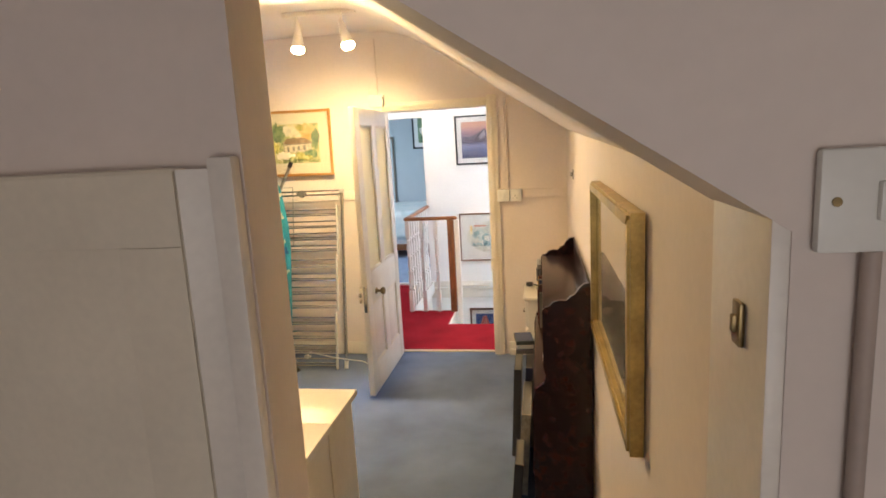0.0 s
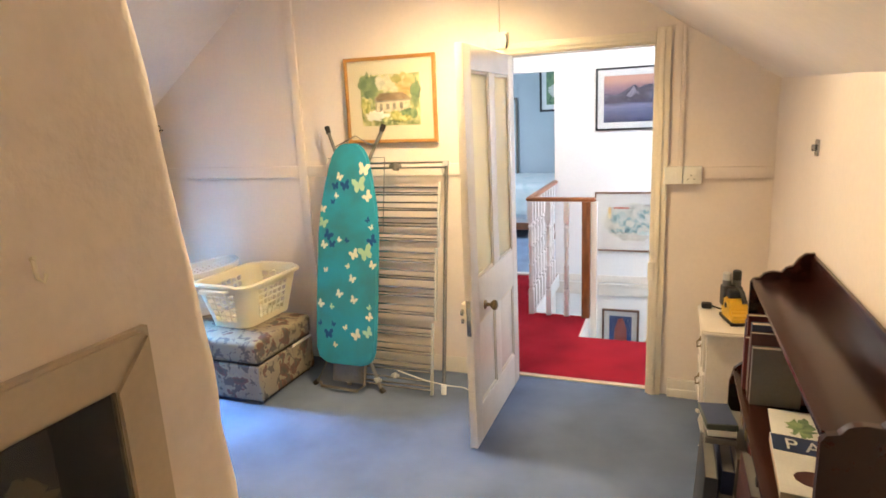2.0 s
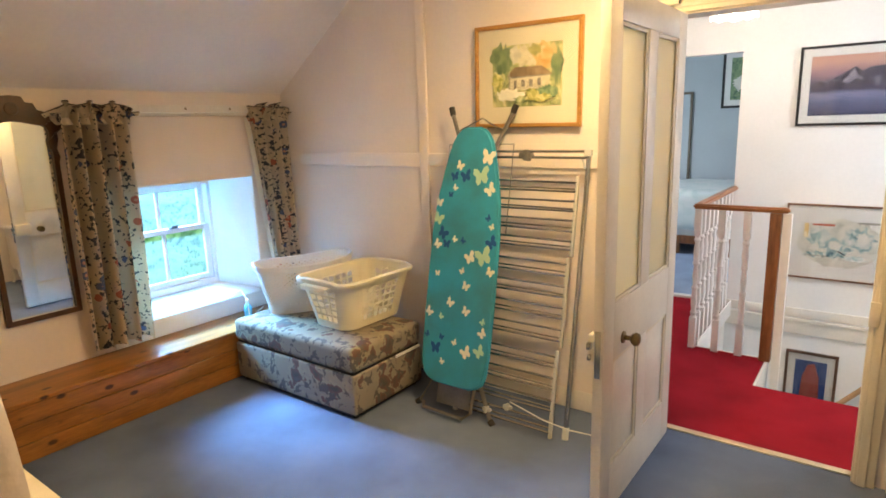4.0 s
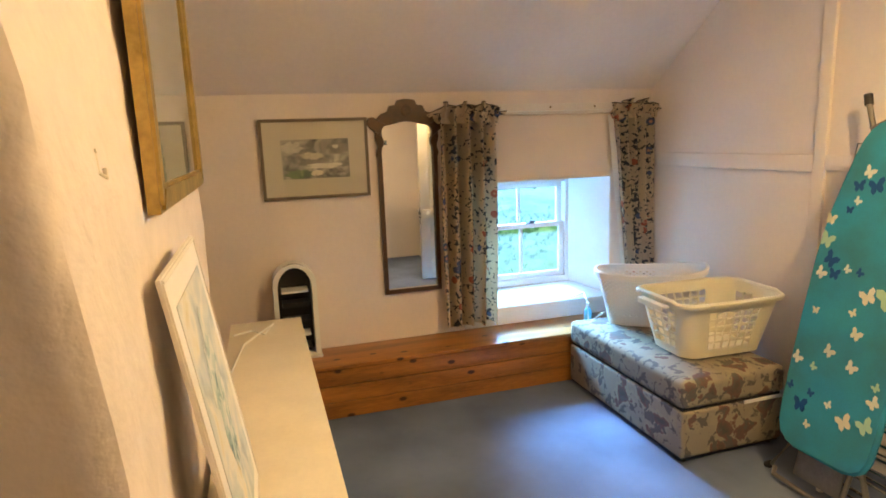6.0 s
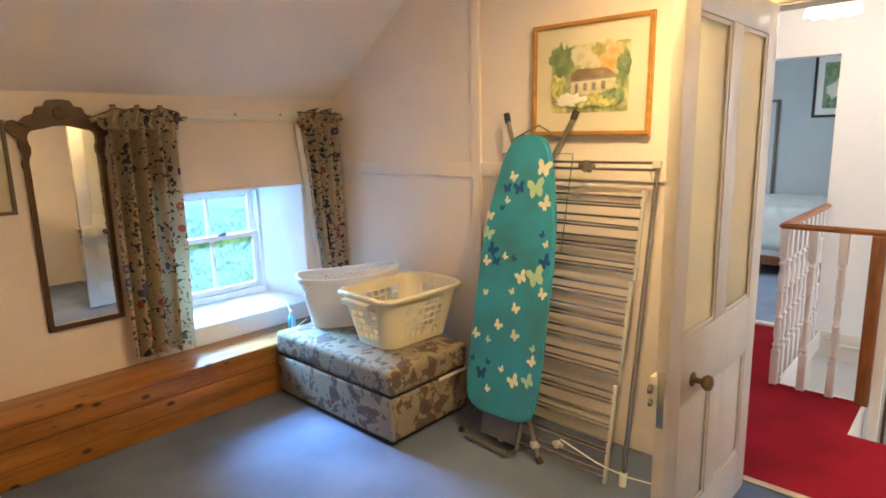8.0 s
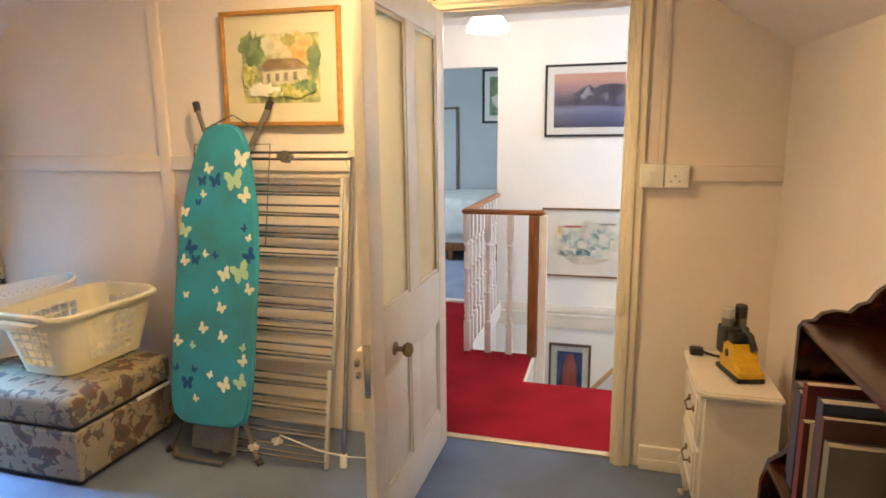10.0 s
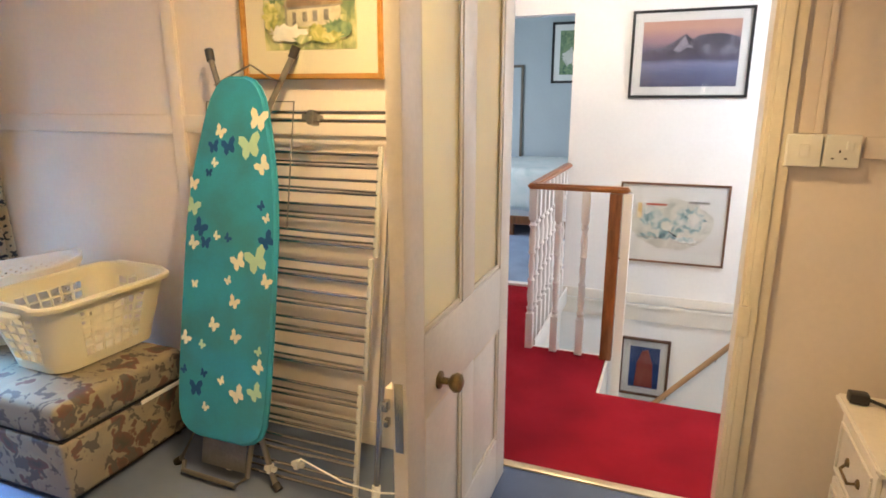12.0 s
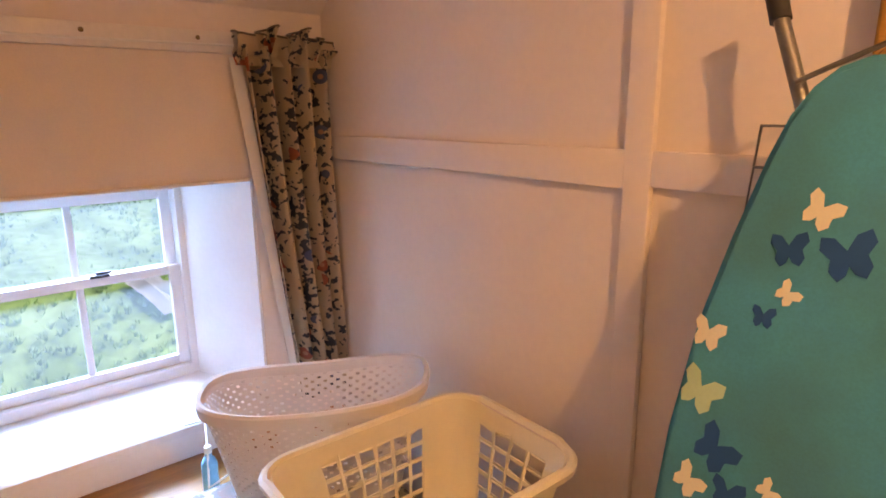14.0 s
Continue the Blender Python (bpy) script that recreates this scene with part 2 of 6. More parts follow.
# entrance: right jamb with strike plate, light switch, low cupboard door left ajar
jamb = thing("door_frame", "gloss white door jamb with a worn latch keep", "door frame", (0.762, 2.63, 0.19), kind="structure")
part("post", box_bm(-0.012, 0.015, -0.088, 0.088, 0, 1.47, 0.004), GLOSSW, jamb)
BRASS = mat("worn_brass", (0.27, 0.20, 0.10), 0.35, 0.3, 20, 120, 0.1, 0.001, metal=1.0)
part("strike_plate", join_bm(box_bm(-0.018, -0.0125, -0.034, -0.010, 1.305, 1.350, 0.002), box_bm(-0.022, -0.014, -0.026, -0.016, 1.318, 1.336, 0.002)), BRASS, jamb, "worn metal latch keep")
sw = thing("light_switch", "white plastic single rocker light switch on the wall", "light switch", (0.823, 2.538, 1.645))
part("plate", box_bm(-0.043, 0.043, -0.012, 0, -0.043, 0.043, 0.004), WHITEP, sw)
part("rocker", box_bm(0.0, 0.022, -0.018, -0.011, -0.016, 0.016, 0.002), WHITEP, sw)
part("screw", lathe_bm([(0.004, -0.0005), (0.004, 0.0015)], 10), BRASS, sw, m=pose(-0.03, -0.012, 0, 90))
duct = thing("conduit", "painted cable conduit running down from the light switch", "conduit", (0.824, 2.531, 0.19))
CONDUIT = mat("painted_conduit", (0.46, 0.38, 0.33), 0.5, 0.08)
part("pipe", tube_bm([(0, 0, 0), (0, 0, 1.413)], 0.0075, 12), CONDUIT, duct)
part("saddle_clip", box_bm(-0.014, 0.014, -0.0035, 0.0085, 1.11, 1.125, 0.003), CONDUIT, duct)
cup = thing("cupboard_door", "cream painted low cupboard door standing slightly ajar", "cupboard door", (0.118, 2.697, 0.20))
part("leaf", box_bm(-0.62, 0.0, -0.03, 0.0, 0, 1.497, 0.008), CREAM, cup)
part("stile", join_bm(box_bm(-0.618, -0.002, -0.033, -0.0302, 1.40, 1.492, 0.001), box_bm(-0.09, -0.002, -0.033, -0.0302, 0.02, 1.399, 0.001)), CREAM, cup)
# edge wedge: light falling on it is put into the whiter paint and slant
part("edge", join_bm(prism_bm([(0.0005, -0.030), (0.033, -0.012), (0.033, -0.001), (0.0005, -0.001)], 1.494, "z", 0.0)), GLOSSW, cup, "door edge painted paler for the light on it")
solid("door_frame", box_bm(0.156, 0.190, 2.672, 2.696, 0.192, 1.708, 0.006), GLOSSW, "gloss white cupboard door frame", "door frame", "structure")
part("lining", box_bm(-0.687, -0.657, 0.07, 0.115, 0, 1.50, 0.006), GLOSSW, jamb)

# pine boxing under the window, plank by plank
boxing = thing("pine_boxing", "varnished knotty pine boxing along the foot of the wall", "boxing", (0, 0, 0), kind="structure")
for i in range(3):
    part("plank", box_bm(-3.05, -3.025, 3.07, YD - 0.004, 0.004 + 0.095 * i, 0.096 + 0.095 * i, 0.004), PINE, boxing)
part("plank", box_bm(-3.337, -3.012, 3.07, YD - 0.004, 0.291, 0.312, 0.006), PINE, boxing)

# battens, skirting and trunking on the door wall
for lo, hi, z0, z1 in ((XL + 0.003, -2.09, 1.292, 1.372), (-2.028, -0.915, 1.30, 1.372), (0.43, XR - 0.002, 1.268, 1.328)):
    solid("trim", box_bm(lo, hi, YD - 0.017, YD - 0.0005, z0, z1, 0.004), WALL, "painted horizontal wall batten", "batten", "structure")
solid("trim", box_bm(-2.09, -2.028, YD - 0.019, YD - 0.0005, 0.0, 2.50, 0.004), WALL, "painted vertical wall batten", "batten", "structure")
solid("baseboard", join_bm(box_bm(0.285, XR - 0.002, YD - 0.022, YD - 0.0005, 0, 0.105, 0.005), box_bm(0.285, XR - 0.002, YD - 0.030, YD - 0.0225, 0, 0.05, 0.006)), GLOSSW, "gloss white skirting board", "skirting", "structure")
solid("baseboard", box_bm(XL, -0.76, YD - 0.022, YD - 0.0195, 0, 0.11, 0.001), GLOSSW, "gloss white skirting board", "skirting", "structure")
arch = thing("door_frame", "cream gloss door frame with moulded architrave", "door frame", (0, 0, 0), kind="structure")
part("lining", join_bm(box_bm(DX0, DX0 + 0.02, YD - 0.006, YD + 0.125, 0, DH), box_bm(DX1 - 0.02, DX1, YD - 0.006, YD + 0.125, 0, DH), box_bm(DX0 + 0.02, DX1 - 0.02, YD - 0.006, YD + 0.125, DH - 0.02, DH)), CREAM, arch)
for x0, x1 in ((DX0 - 0.062, DX0 + 0.012), (DX1 - 0.012, DX1 + 0.062)):
    part("architrave", join_bm(box_bm(x0, x1, YD - 0.022, YD - 0.0065, 0, DH + 0.062, 0.004), box_bm(x0 + 0.012, x1 - 0.030, YD - 0.031, YD - 0.0225, 0, DH + 0.05, 0.006)), CREAM, arch)
part("head", join_bm(box_bm(DX0 + 0.0125, DX1 - 0.0125, YD - 0.022, YD - 0.0065, DH - 0.012, DH + 0.045, 0.004), box_bm(DX0 + 0.0125, DX1 - 0.0125, YD - 0.030, YD - 0.0225, DH + 0.008, DH + 0.03, 0.005)), CREAM, arch)
part("keep", box_bm(DX1 - 0.024, DX1 + 0.012, YD - 0.036, YD - 0.0225, 0.70, 0.80, 0.003), CREAM, arch, "painted latch keep")
solid("threshold_strip", box_bm(DX0 + 0.02, DX1 - 0.02, YD + 0.035, YD + 0.075, -0.001, 0.007, 0.003), mat("brass_strip", (0.78, 0.62, 0.36), 0.3, 0.1, 8, 90, 0.05, 0.001, metal=1.0), "polished brass carpet threshold strip in the doorway", "threshold", "structure")
solid("trim", box_bm(-0.735, -0.665, YD - 0.03, YD - 0.001, 2.055, 2.52, 0.004), WALL, "painted cable trunking above the door", "trunking", "structure")
jb = thing("junction_box", "cream painted junction box with a short black lead", "junction box", (-0.675, YD - 0.002, 2.055))
part("cover", box_bm(-0.06, 0.06, -0.045, 0, -0.045, 0.045, 0.006), CREAM, jb)
part("lead", tube_bm([(0.055, -0.05, 0.03), (0.062, -0.055, 0.0), (0.055, -0.05, -0.045)], 0.004, 6), mat("black_rubber", (0.02, 0.02, 0.022), 0.5, 0.2), jb)
solid("trim", join_bm(box_bm(0.262, 0.300, YD - 0.009, YD - 0.0005, 1.335, 2.06, 0.003), box_bm(0.3005, 0.320, YD - 0.016, YD - 0.0005, 1.335, 2.05, 0.004)), WALL, "painted vertical cable trunking beside the door", "trunking", "structure")
DARKP = mat("dark_plastic", (0.025, 0.025, 0.028), 0.4, 0.2, 12, 90, 0.05, 0.001)
for i, (x, kind) in enumerate(((0.278, "light_switch"), (0.372, "wall_socket"))):
    s = thing(kind, "white surface-mounted plastic %s beside the door" % ("light switch" if i == 0 else "power socket"), kind.replace("_", " "), (x, YD - 0.001, 1.288))
    part("back_box", box_bm(-0.046, 0.046, -0.032, 0, -0.046, 0.046, 0.004), WHITEP, s)
    part("plate", box_bm(-0.044, 0.044, -0.040, -0.0325, -0.044, 0.044, 0.003), WHITEP, s)
    if i == 0:
        part("rocker", box_bm(-0.012, 0.012, -0.046, -0.0405, -0.018, 0.018, 0.002), WHITEP, s)
    else:
        part("rocker", box_bm(0.008, 0.026, -0.045, -0.0405, 0.004, 0.03, 0.002), WHITEP, s)
        for px, pz, w, h in ((-0.006, 0.0, 0.004, 0.008), (-0.022, -0.02, 0.007, 0.004), (0.010, -0.02, 0.007, 0.004)):
            part("slot", box_bm(px - w / 2, px + w / 2, -0.0412, -0.0402, pz - h / 2, pz + h / 2), DARKP, s)
ext = thing("wall_socket", "white double power socket and box on the rail behind the door", "wall socket", (-0.825, YD - 0.001, 1.278))
part("rail_box", box_bm(-0.080, 0.145, -0.020, 0, -0.022, 0.030, 0.004), WHITEP, ext)
part("plate", box_bm(-0.085, 0.005, -0.042, -0.0205, -0.048, 0.036, 0.004), WHITEP, ext)
part("plate", box_bm(0.010, 0.147, -0.038, -0.0205, -0.025, 0.032, 0.004), WHITEP, ext)
for px in (-0.055, -0.025, 0.05, 0.10):
    part("slot", box_bm(px - 0.0015, px + 0.0015, -0.0432 if px < 0 else -0.0392, -0.0422 if px < 0 else -0.0382, -0.004, 0.008), DARKP, ext)
plate = thing("wall_bracket", "small grey metal bracket screwed to the wall", "bracket", (XR - 0.001, 5.68, 1.483))
part("plate", box_bm(-0.008, 0, -0.022, 0.022, -0.03, 0.03, 0.003), ALU, plate)
part("lug", box_bm(-0.022, -0.0085, -0.008, 0.008, -0.012, 0.012, 0.003), ALU, plate)

# window: box frame, two sashes with four panes, sill, blind
WIN = mat("window_gloss", (0.84, 0.85, 0.86), 0.3, 0.03, 5, 60, 0.05, 0.001)
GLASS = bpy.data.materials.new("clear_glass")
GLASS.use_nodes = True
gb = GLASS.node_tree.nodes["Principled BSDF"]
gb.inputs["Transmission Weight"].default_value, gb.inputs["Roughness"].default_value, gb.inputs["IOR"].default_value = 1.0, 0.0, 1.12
# noisy translucent veil mixed into the panes paints the window's pale glare
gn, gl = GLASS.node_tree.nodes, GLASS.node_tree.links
glare, veil, dn = gn.new("ShaderNodeBsdfTranslucent"), gn.new("ShaderNodeMixShader"), gn.new("ShaderNodeTexNoise")
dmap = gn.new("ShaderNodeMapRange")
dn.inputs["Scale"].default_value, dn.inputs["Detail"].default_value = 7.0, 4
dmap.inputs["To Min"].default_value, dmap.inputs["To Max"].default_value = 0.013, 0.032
glare.inputs["Color"].default_value = (0.8, 0.84, 0.86, 1)
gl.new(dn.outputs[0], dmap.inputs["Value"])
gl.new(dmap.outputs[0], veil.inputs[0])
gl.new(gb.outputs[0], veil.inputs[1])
gl.new(glare.outputs[0], veil.inputs[2])
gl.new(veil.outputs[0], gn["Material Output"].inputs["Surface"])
win = thing("window_1", "white painted sash window with four panes", "window", (XL - 0.36, 5.83, 0.0), kind="structure")
a, b, c, d = -0.365, 0.365, 0.475, 1.22
part("window_frame", join_bm(box_bm(-0.04, 0.05, a, a + 0.035, c, d, 0.003), box_bm(-0.04, 0.05, b - 0.035, b, c, d, 0.003), box_bm(-0.04, 0.05, a + 0.035, b - 0.035, d - 0.035, d, 0.003), box_bm(-0.04, 0.06, a + 0.035, b - 0.035, c, c + 0.04, 0.003)), WIN, win)
for k, (z0, z1, x) in enumerate(((0.865, 1.184, -0.018), (0.516, 0.905, 0.018))):
    y0, y1 = a + 0.037, b - 0.037
    sash = part("sash", join_bm(box_bm(x - 0.014, x + 0.014, y0, y0 + 0.038, z0, z1, 0.004), box_bm(x - 0.014, x + 0.014, y1 - 0.038, y1, z0, z1, 0.004), box_bm(x - 0.014, x + 0.014, y0 + 0.038, y1 - 0.038, z1 - 0.034, z1, 0.004), box_bm(x - 0.014, x + 0.014, y0 + 0.038, y1 - 0.038, z0, z0 + 0.038, 0.004), box_bm(x - 0.011, x + 0.011, -0.011, 0.011, z0 + 0.038, z1 - 0.034, 0.003)), WIN, win)
    for s0, s1 in ((y0 + 0.036, -0.010), (0.010, y1 - 0.036)):
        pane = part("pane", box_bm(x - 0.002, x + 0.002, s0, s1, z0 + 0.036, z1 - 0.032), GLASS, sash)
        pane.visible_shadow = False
part("sash_catch", join_bm(box_bm(0.035, 0.06, 0.03, 0.09, 0.906, 0.916, 0.003), box_bm(0.04, 0.05, 0.05, 0.10, 0.916, 0.924, 0.003)), DARKP, win, "dark metal sash catch")
part("window_sill", prism_bm([(0.05, 0.475), (0.05, 0.40), (0.375, 0.40), (0.375, 0.425), (0.36, 0.435)], 0.92, "y", -0.45), WIN, win)
part("apron", box_bm(0.361, 0.372, WY0 - 5.83 - 0.06, WY1 - 5.83 + 0.05, 0.313, 0.40, 0.003), WIN, win)
solid("trim", prism_bm([(XL - 0.002, WY1 - 0.002), (XL - 0.31, WY1 - 0.138), (XL - 0.31, WY1 - 0.146), (XL - 0.002, WY1 - 0.010)], WZ1 - 0.441, "z", 0.44), WIN, "white painted window reveal", "reveal", "structure")
solid("trim", prism_bm([(XL - 0.002, WY0 + 0.002), (XL - 0.31, WY0 + 0.128), (XL - 0.31, WY0 + 0.136), (XL - 0.002, WY0 + 0.010)], WZ1 - 0.441, "z", 0.44), WIN, "white painted window reveal", "reveal", "structure")
BLIND = mat("blind_cloth", (0.78, 0.67, 0.56), 0.85, 0.05, 3, 200, 0.2, 0.001)
bl = thing("roller_blind", "cream cloth roller blind half drawn over the window", "blind", (XL + 0.002, 5.825, 1.228))
part("cloth", box_bm(0.004, 0.007, -0.49, 0.49, 0.012, 0.405), BLIND, bl)
part("bottom_bar", box_bm(0.0, 0.012, -0.49, 0.49, 0.0, 0.012, 0.003), BLIND, bl)
part("head_board", box_bm(0.0, 0.018, -0.64, 0.785, 0.406, 0.47, 0.004), GLOSSW, bl)
for y in (0.05, 0.36):
    part("screw", lathe_bm([(0.007, 0), (0.007, 0.002), (0.003, 0.004)], 10), BRASS, bl, m=pose(0.018, y, 0.448, 0, 90))

# landing, stairwell and bedroom beyond
YB = 9.05
solid("floor_landing", prism_bm([(-2.2, YD + 0.06), (1.7, YD + 0.06), (1.7, 7.42), (-0.34, 7.42), (-0.34, 7.885), (-0.80, 7.885), (-0.80, YB), (-2.2, YB)], 0.12, "z", -0.12), RED, "plush red fitted carpet on the landing", "floor", "structure")
for nm, bm_ in (("wall_landing_back", join_bm(box_bm(-0.80, 1.7, YB, YB + 0.12, -2.2, 2.7), box_bm(-2.3, -1.62, YB, YB + 0.12, 0, 2.7), box_bm(-1.62, -0.80, YB, YB + 0.12, 2.02, 2.7))), ("wall_landing_right", box_bm(1.6, 1.72, YD + 0.12, YB, -2.2, 2.7)), ("wall_landing_left", box_bm(-2.3, -2.2, YD + 0.12, YB, 0, 2.7))):
    solid(nm, bm_, LAND, "white painted landing wall", "wall", "structure")
solid("ceiling_landing", box_bm(-2.3, 1.72, YD + 0.12, YB + 0.12, 2.36, 2.45), LAND, "white painted landing ceiling", "ceiling", "structure")
solid("stairwell_lining", join_bm(box_bm(-0.80, -0.34, 7.89, 7.905, -1.2, -0.001), box_bm(-0.337, -0.322, 7.425, 7.905, -1.2, -0.001), box_bm(-0.32, 1.6, 7.425, 7.44, -1.2, -0.013), box_bm(-0.815, -0.80, 7.89, YB, -1.2, -0.013), box_bm(-0.9, 1.7, 7.3, YB + 0.1, -2.3, -2.2)), GLOSSW, "white painted boards lining the stairwell", "stairwell", "structure")
solid("baseboard", join_bm(box_bm(-0.795, 1.6, YB - 0.02, YB - 0.0005, -0.17, -0.045, 0.004), box_bm(-0.795, 1.6, YB - 0.032, YB - 0.0205, -0.065, -0.04, 0.006), box_bm(-0.795, 1.6, YB - 0.014, YB - 0.0005, -0.035, 0.035, 0.003)), GLOSSW, "white moulded string board along the stairwell wall", "skirting", "structure")
solid("threshold_strip", box_bm(-1.6, -0.81, YB - 0.03, YB + 0.03, -0.001, 0.02, 0.004), GLOSSW, "white painted bedroom threshold", "threshold", "structure")
solid("floor_bedroom", box_bm(-3.6, 0.4, YB + 0.03, 12.3, -0.12, -0.002), mat("bedroom_carpet", (0.30, 0.37, 0.50), 0.95, 0.15, 3, 300, 0.6, 0.005, spec=0.1), "bright blue carpet of the bedroom beyond", "floor", "structure")
solid("wall_bedroom", join_bm(box_bm(-3.6, 0.4, 12.2, 12.3, 0, 2.6), box_bm(-3.7, -3.6, YB, 12.3, 0, 2.6), box_bm(0.3, 0.4, YB + 0.12, 12.2, 0, 2.6)), BLUE, "pale blue painted bedroom walls", "wall", "structure")
solid("ceiling_bedroom", box_bm(-3.7, 0.4, YB + 0.12, 12.3, 2.6, 2.7), LAND, "white bedroom ceiling", "ceiling", "structure")
# ---- pattern materials ----
def floral(name, ground, petals, leaf, line, scale, rough=0.9, spread=0.5, distort=0.35):
    """Woven or printed cloth: cream ground, blurred blooms in cells, leaf-coloured sprigs, fine weave."""
    m = bpy.data.materials.new(name)
    m.use_nodes = True
    n, l = m.node_tree.nodes, m.node_tree.links
    b = n["Principled BSDF"]
    tc, nz, mix = n.new("ShaderNodeTexCoord"), n.new("ShaderNodeTexNoise"), n.new("ShaderNodeVectorMath")
    nz.inputs["Scale"].default_value, nz.inputs["Detail"].default_value = scale * 1.4, 3
    mix.operation = "MULTIPLY_ADD"
    mix.inputs[1].default_value = (distort / scale * 2,) * 3
    l.new(tc.outputs["Object"], nz.inputs["Vector"])
    l.new(nz.outputs["Color"], mix.inputs[0])
    l.new(tc.outputs["Object"], mix.inputs[2])
    v = n.new("ShaderNodeTexVoronoi")
    v.inputs["Scale"].default_value = scale
    l.new(mix.outputs[0], v.inputs["Vector"])
    r1 = n.new("ShaderNodeValToRGB")
    e = r1.color_ramp.elements
    e[0].position, e[0].color = 0.0, (*petals[0], 1)
    e[1].position, e[1].color = spread * 0.55, (*petals[1], 1)
    for pos, c in ((spread * 0.60, line), (spread * 0.74, line), (spread * 0.86, ground), (1.0, ground)):
        k = e.new(pos)
        k.color = (*c, 1)
    l.new(v.outputs["Distance"], r1.inputs[0])
    n2 = n.new("ShaderNodeTexNoise")
    n2.inputs["Scale"].default_value, n2.inputs["Detail"].default_value = scale * 2.6, 2
    l.new(mix.outputs[0], n2.inputs["Vector"])
    r2 = n.new("ShaderNodeValToRGB")
    r2.color_ramp.elements[0].position, r2.color_ramp.elements[1].position = 0.555, 0.595
    l.new(n2.outputs[0], r2.inputs[0])
    mx = n.new("ShaderNodeMix")
    mx.data_type = "RGBA"
    l.new(r2.outputs[0], mx.inputs["Factor"])
    l.new(r1.outputs[0], mx.inputs["A"])
    mx.inputs["B"].default_value = (*leaf, 1)
    l.new(mx.outputs["Result"], b.inputs["Base Color"])
    n3 = n.new("ShaderNodeTexNoise")
    n3.inputs["Scale"].default_value = 350
    l.new(tc.outputs["Object"], n3.inputs["Vector"])
    bp = n.new("ShaderNodeBump")
    bp.inputs["Strength"].default_value, bp.inputs["Distance"].default_value = 0.4, 0.002
    l.new(n3.outputs[0], bp.inputs["Height"])
    l.new(bp.outputs[0], b.inputs["Normal"])
    b.inputs["Roughness"].default_value = rough
    b.inputs["Specular IOR Level"].default_value = 0.2
    return m


OTT = floral("ottoman_brocade", (0.27, 0.235, 0.18), ((0.07, 0.085, 0.075), (0.17, 0.095, 0.08)), (0.12, 0.108, 0.098), (0.30, 0.26, 0.19), 7.0, 0.8, 0.62, 0.7)


def chintz(name):
    """Printed cotton: cream ground, trailing slate leaves in upright bands, coral and blue blooms."""
    m = bpy.data.materials.new(name)
    m.use_nodes = True
    n, l = m.node_tree.nodes, m.node_tree.links

    def node(kind, **inputs):
        k = n.new("ShaderNode" + kind)
        for key, value in inputs.items():
            k.inputs[key.replace("_", " ")].default_value = value
        return k

    def math_(op, a, b):
        k = n.new("ShaderNodeMath")
        k.operation = op
        for i_, v_ in enumerate((a, b)):
            if isinstance(v_, (int, float)):
                k.inputs[i_].default_value = v_
            else:
                l.new(v_, k.inputs[i_])
        return k.outputs[0]

    def blend(fac, a, b):
        k = n.new("ShaderNodeMix")
        k.data_type = "RGBA"
        l.new(fac, k.inputs["Factor"])
        for key, v_ in (("A", a), ("B", b)):
            if isinstance(v_, tuple):
                k.inputs[key].default_value = (*v_, 1)
            else:
                l.new(v_, k.inputs[key])
        return k.outputs["Result"]

    tc = n.new("ShaderNodeTexCoord")
    sep = n.new("ShaderNodeSeparateXYZ")
    flat = n.new("ShaderNodeMapping")
    flat.inputs["Scale"].default_value = (0.6, 1.0, 1.0)
    l.new(tc.outputs["Object"], sep.inputs[0])
    l.new(tc.outputs["Object"], flat.inputs[0])
    leafy, big, vor, grain = node("TexNoise", Scale=46.0, Detail=2.0), node("TexNoise", Scale=11.0, Detail=2.0), node("TexVoronoi", Scale=15.0), node("TexNoise", Scale=420.0)
    for k in (leafy, big, vor):
        l.new(flat.outputs[0], k.inputs["Vector"])
    l.new(tc.outputs["Object"], grain.inputs["Vector"])
    band = math_("MULTIPLY", math_("SINE", math_("ADD", math_("MULTIPLY", sep.outputs["Y"], 66.0), math_("MULTIPLY", big.outputs[0], 5.0)), 0.0), 0.06)
    sprig = math_("GREATER_THAN", math_("ADD", math_("ADD", leafy.outputs[0], band), math_("MULTIPLY", big.outputs[0], 0.25)), 0.705)
    cell = n.new("ShaderNodeSeparateColor")
    l.new(vor.outputs["Color"], cell.inputs[0])
    bloom = math_("MULTIPLY", math_("LESS_THAN", vor.outputs["Distance"], 0.36), math_("GREATER_THAN", math_("ADD", cell.outputs[0], math_("MULTIPLY", band, 4.0)), 0.72))
    hue = blend(math_("GREATER_THAN", cell.outputs[1], 0.45), (0.13, 0.16, 0.27), (0.50, 0.17, 0.12))
    petal = blend(math_("LESS_THAN", vor.outputs["Distance"], 0.14), hue, (0.62, 0.36, 0.26))
    col = blend(sprig, (0.68, 0.565, 0.41), (0.085, 0.09, 0.105))
    col = blend(bloom, col, petal)
    b = n["Principled BSDF"]
    l.new(col, b.inputs["Base Color"])
    b.inputs["Roughness"].default_value, b.inputs["Specular IOR Level"].default_value = 0.9, 0.2
    bp = node("Bump", Strength=0.4, Distance=0.002)
    l.new(grain.outputs[0], bp.inputs["Height"])
    l.new(bp.outputs[0], b.inputs["Normal"])
    return m


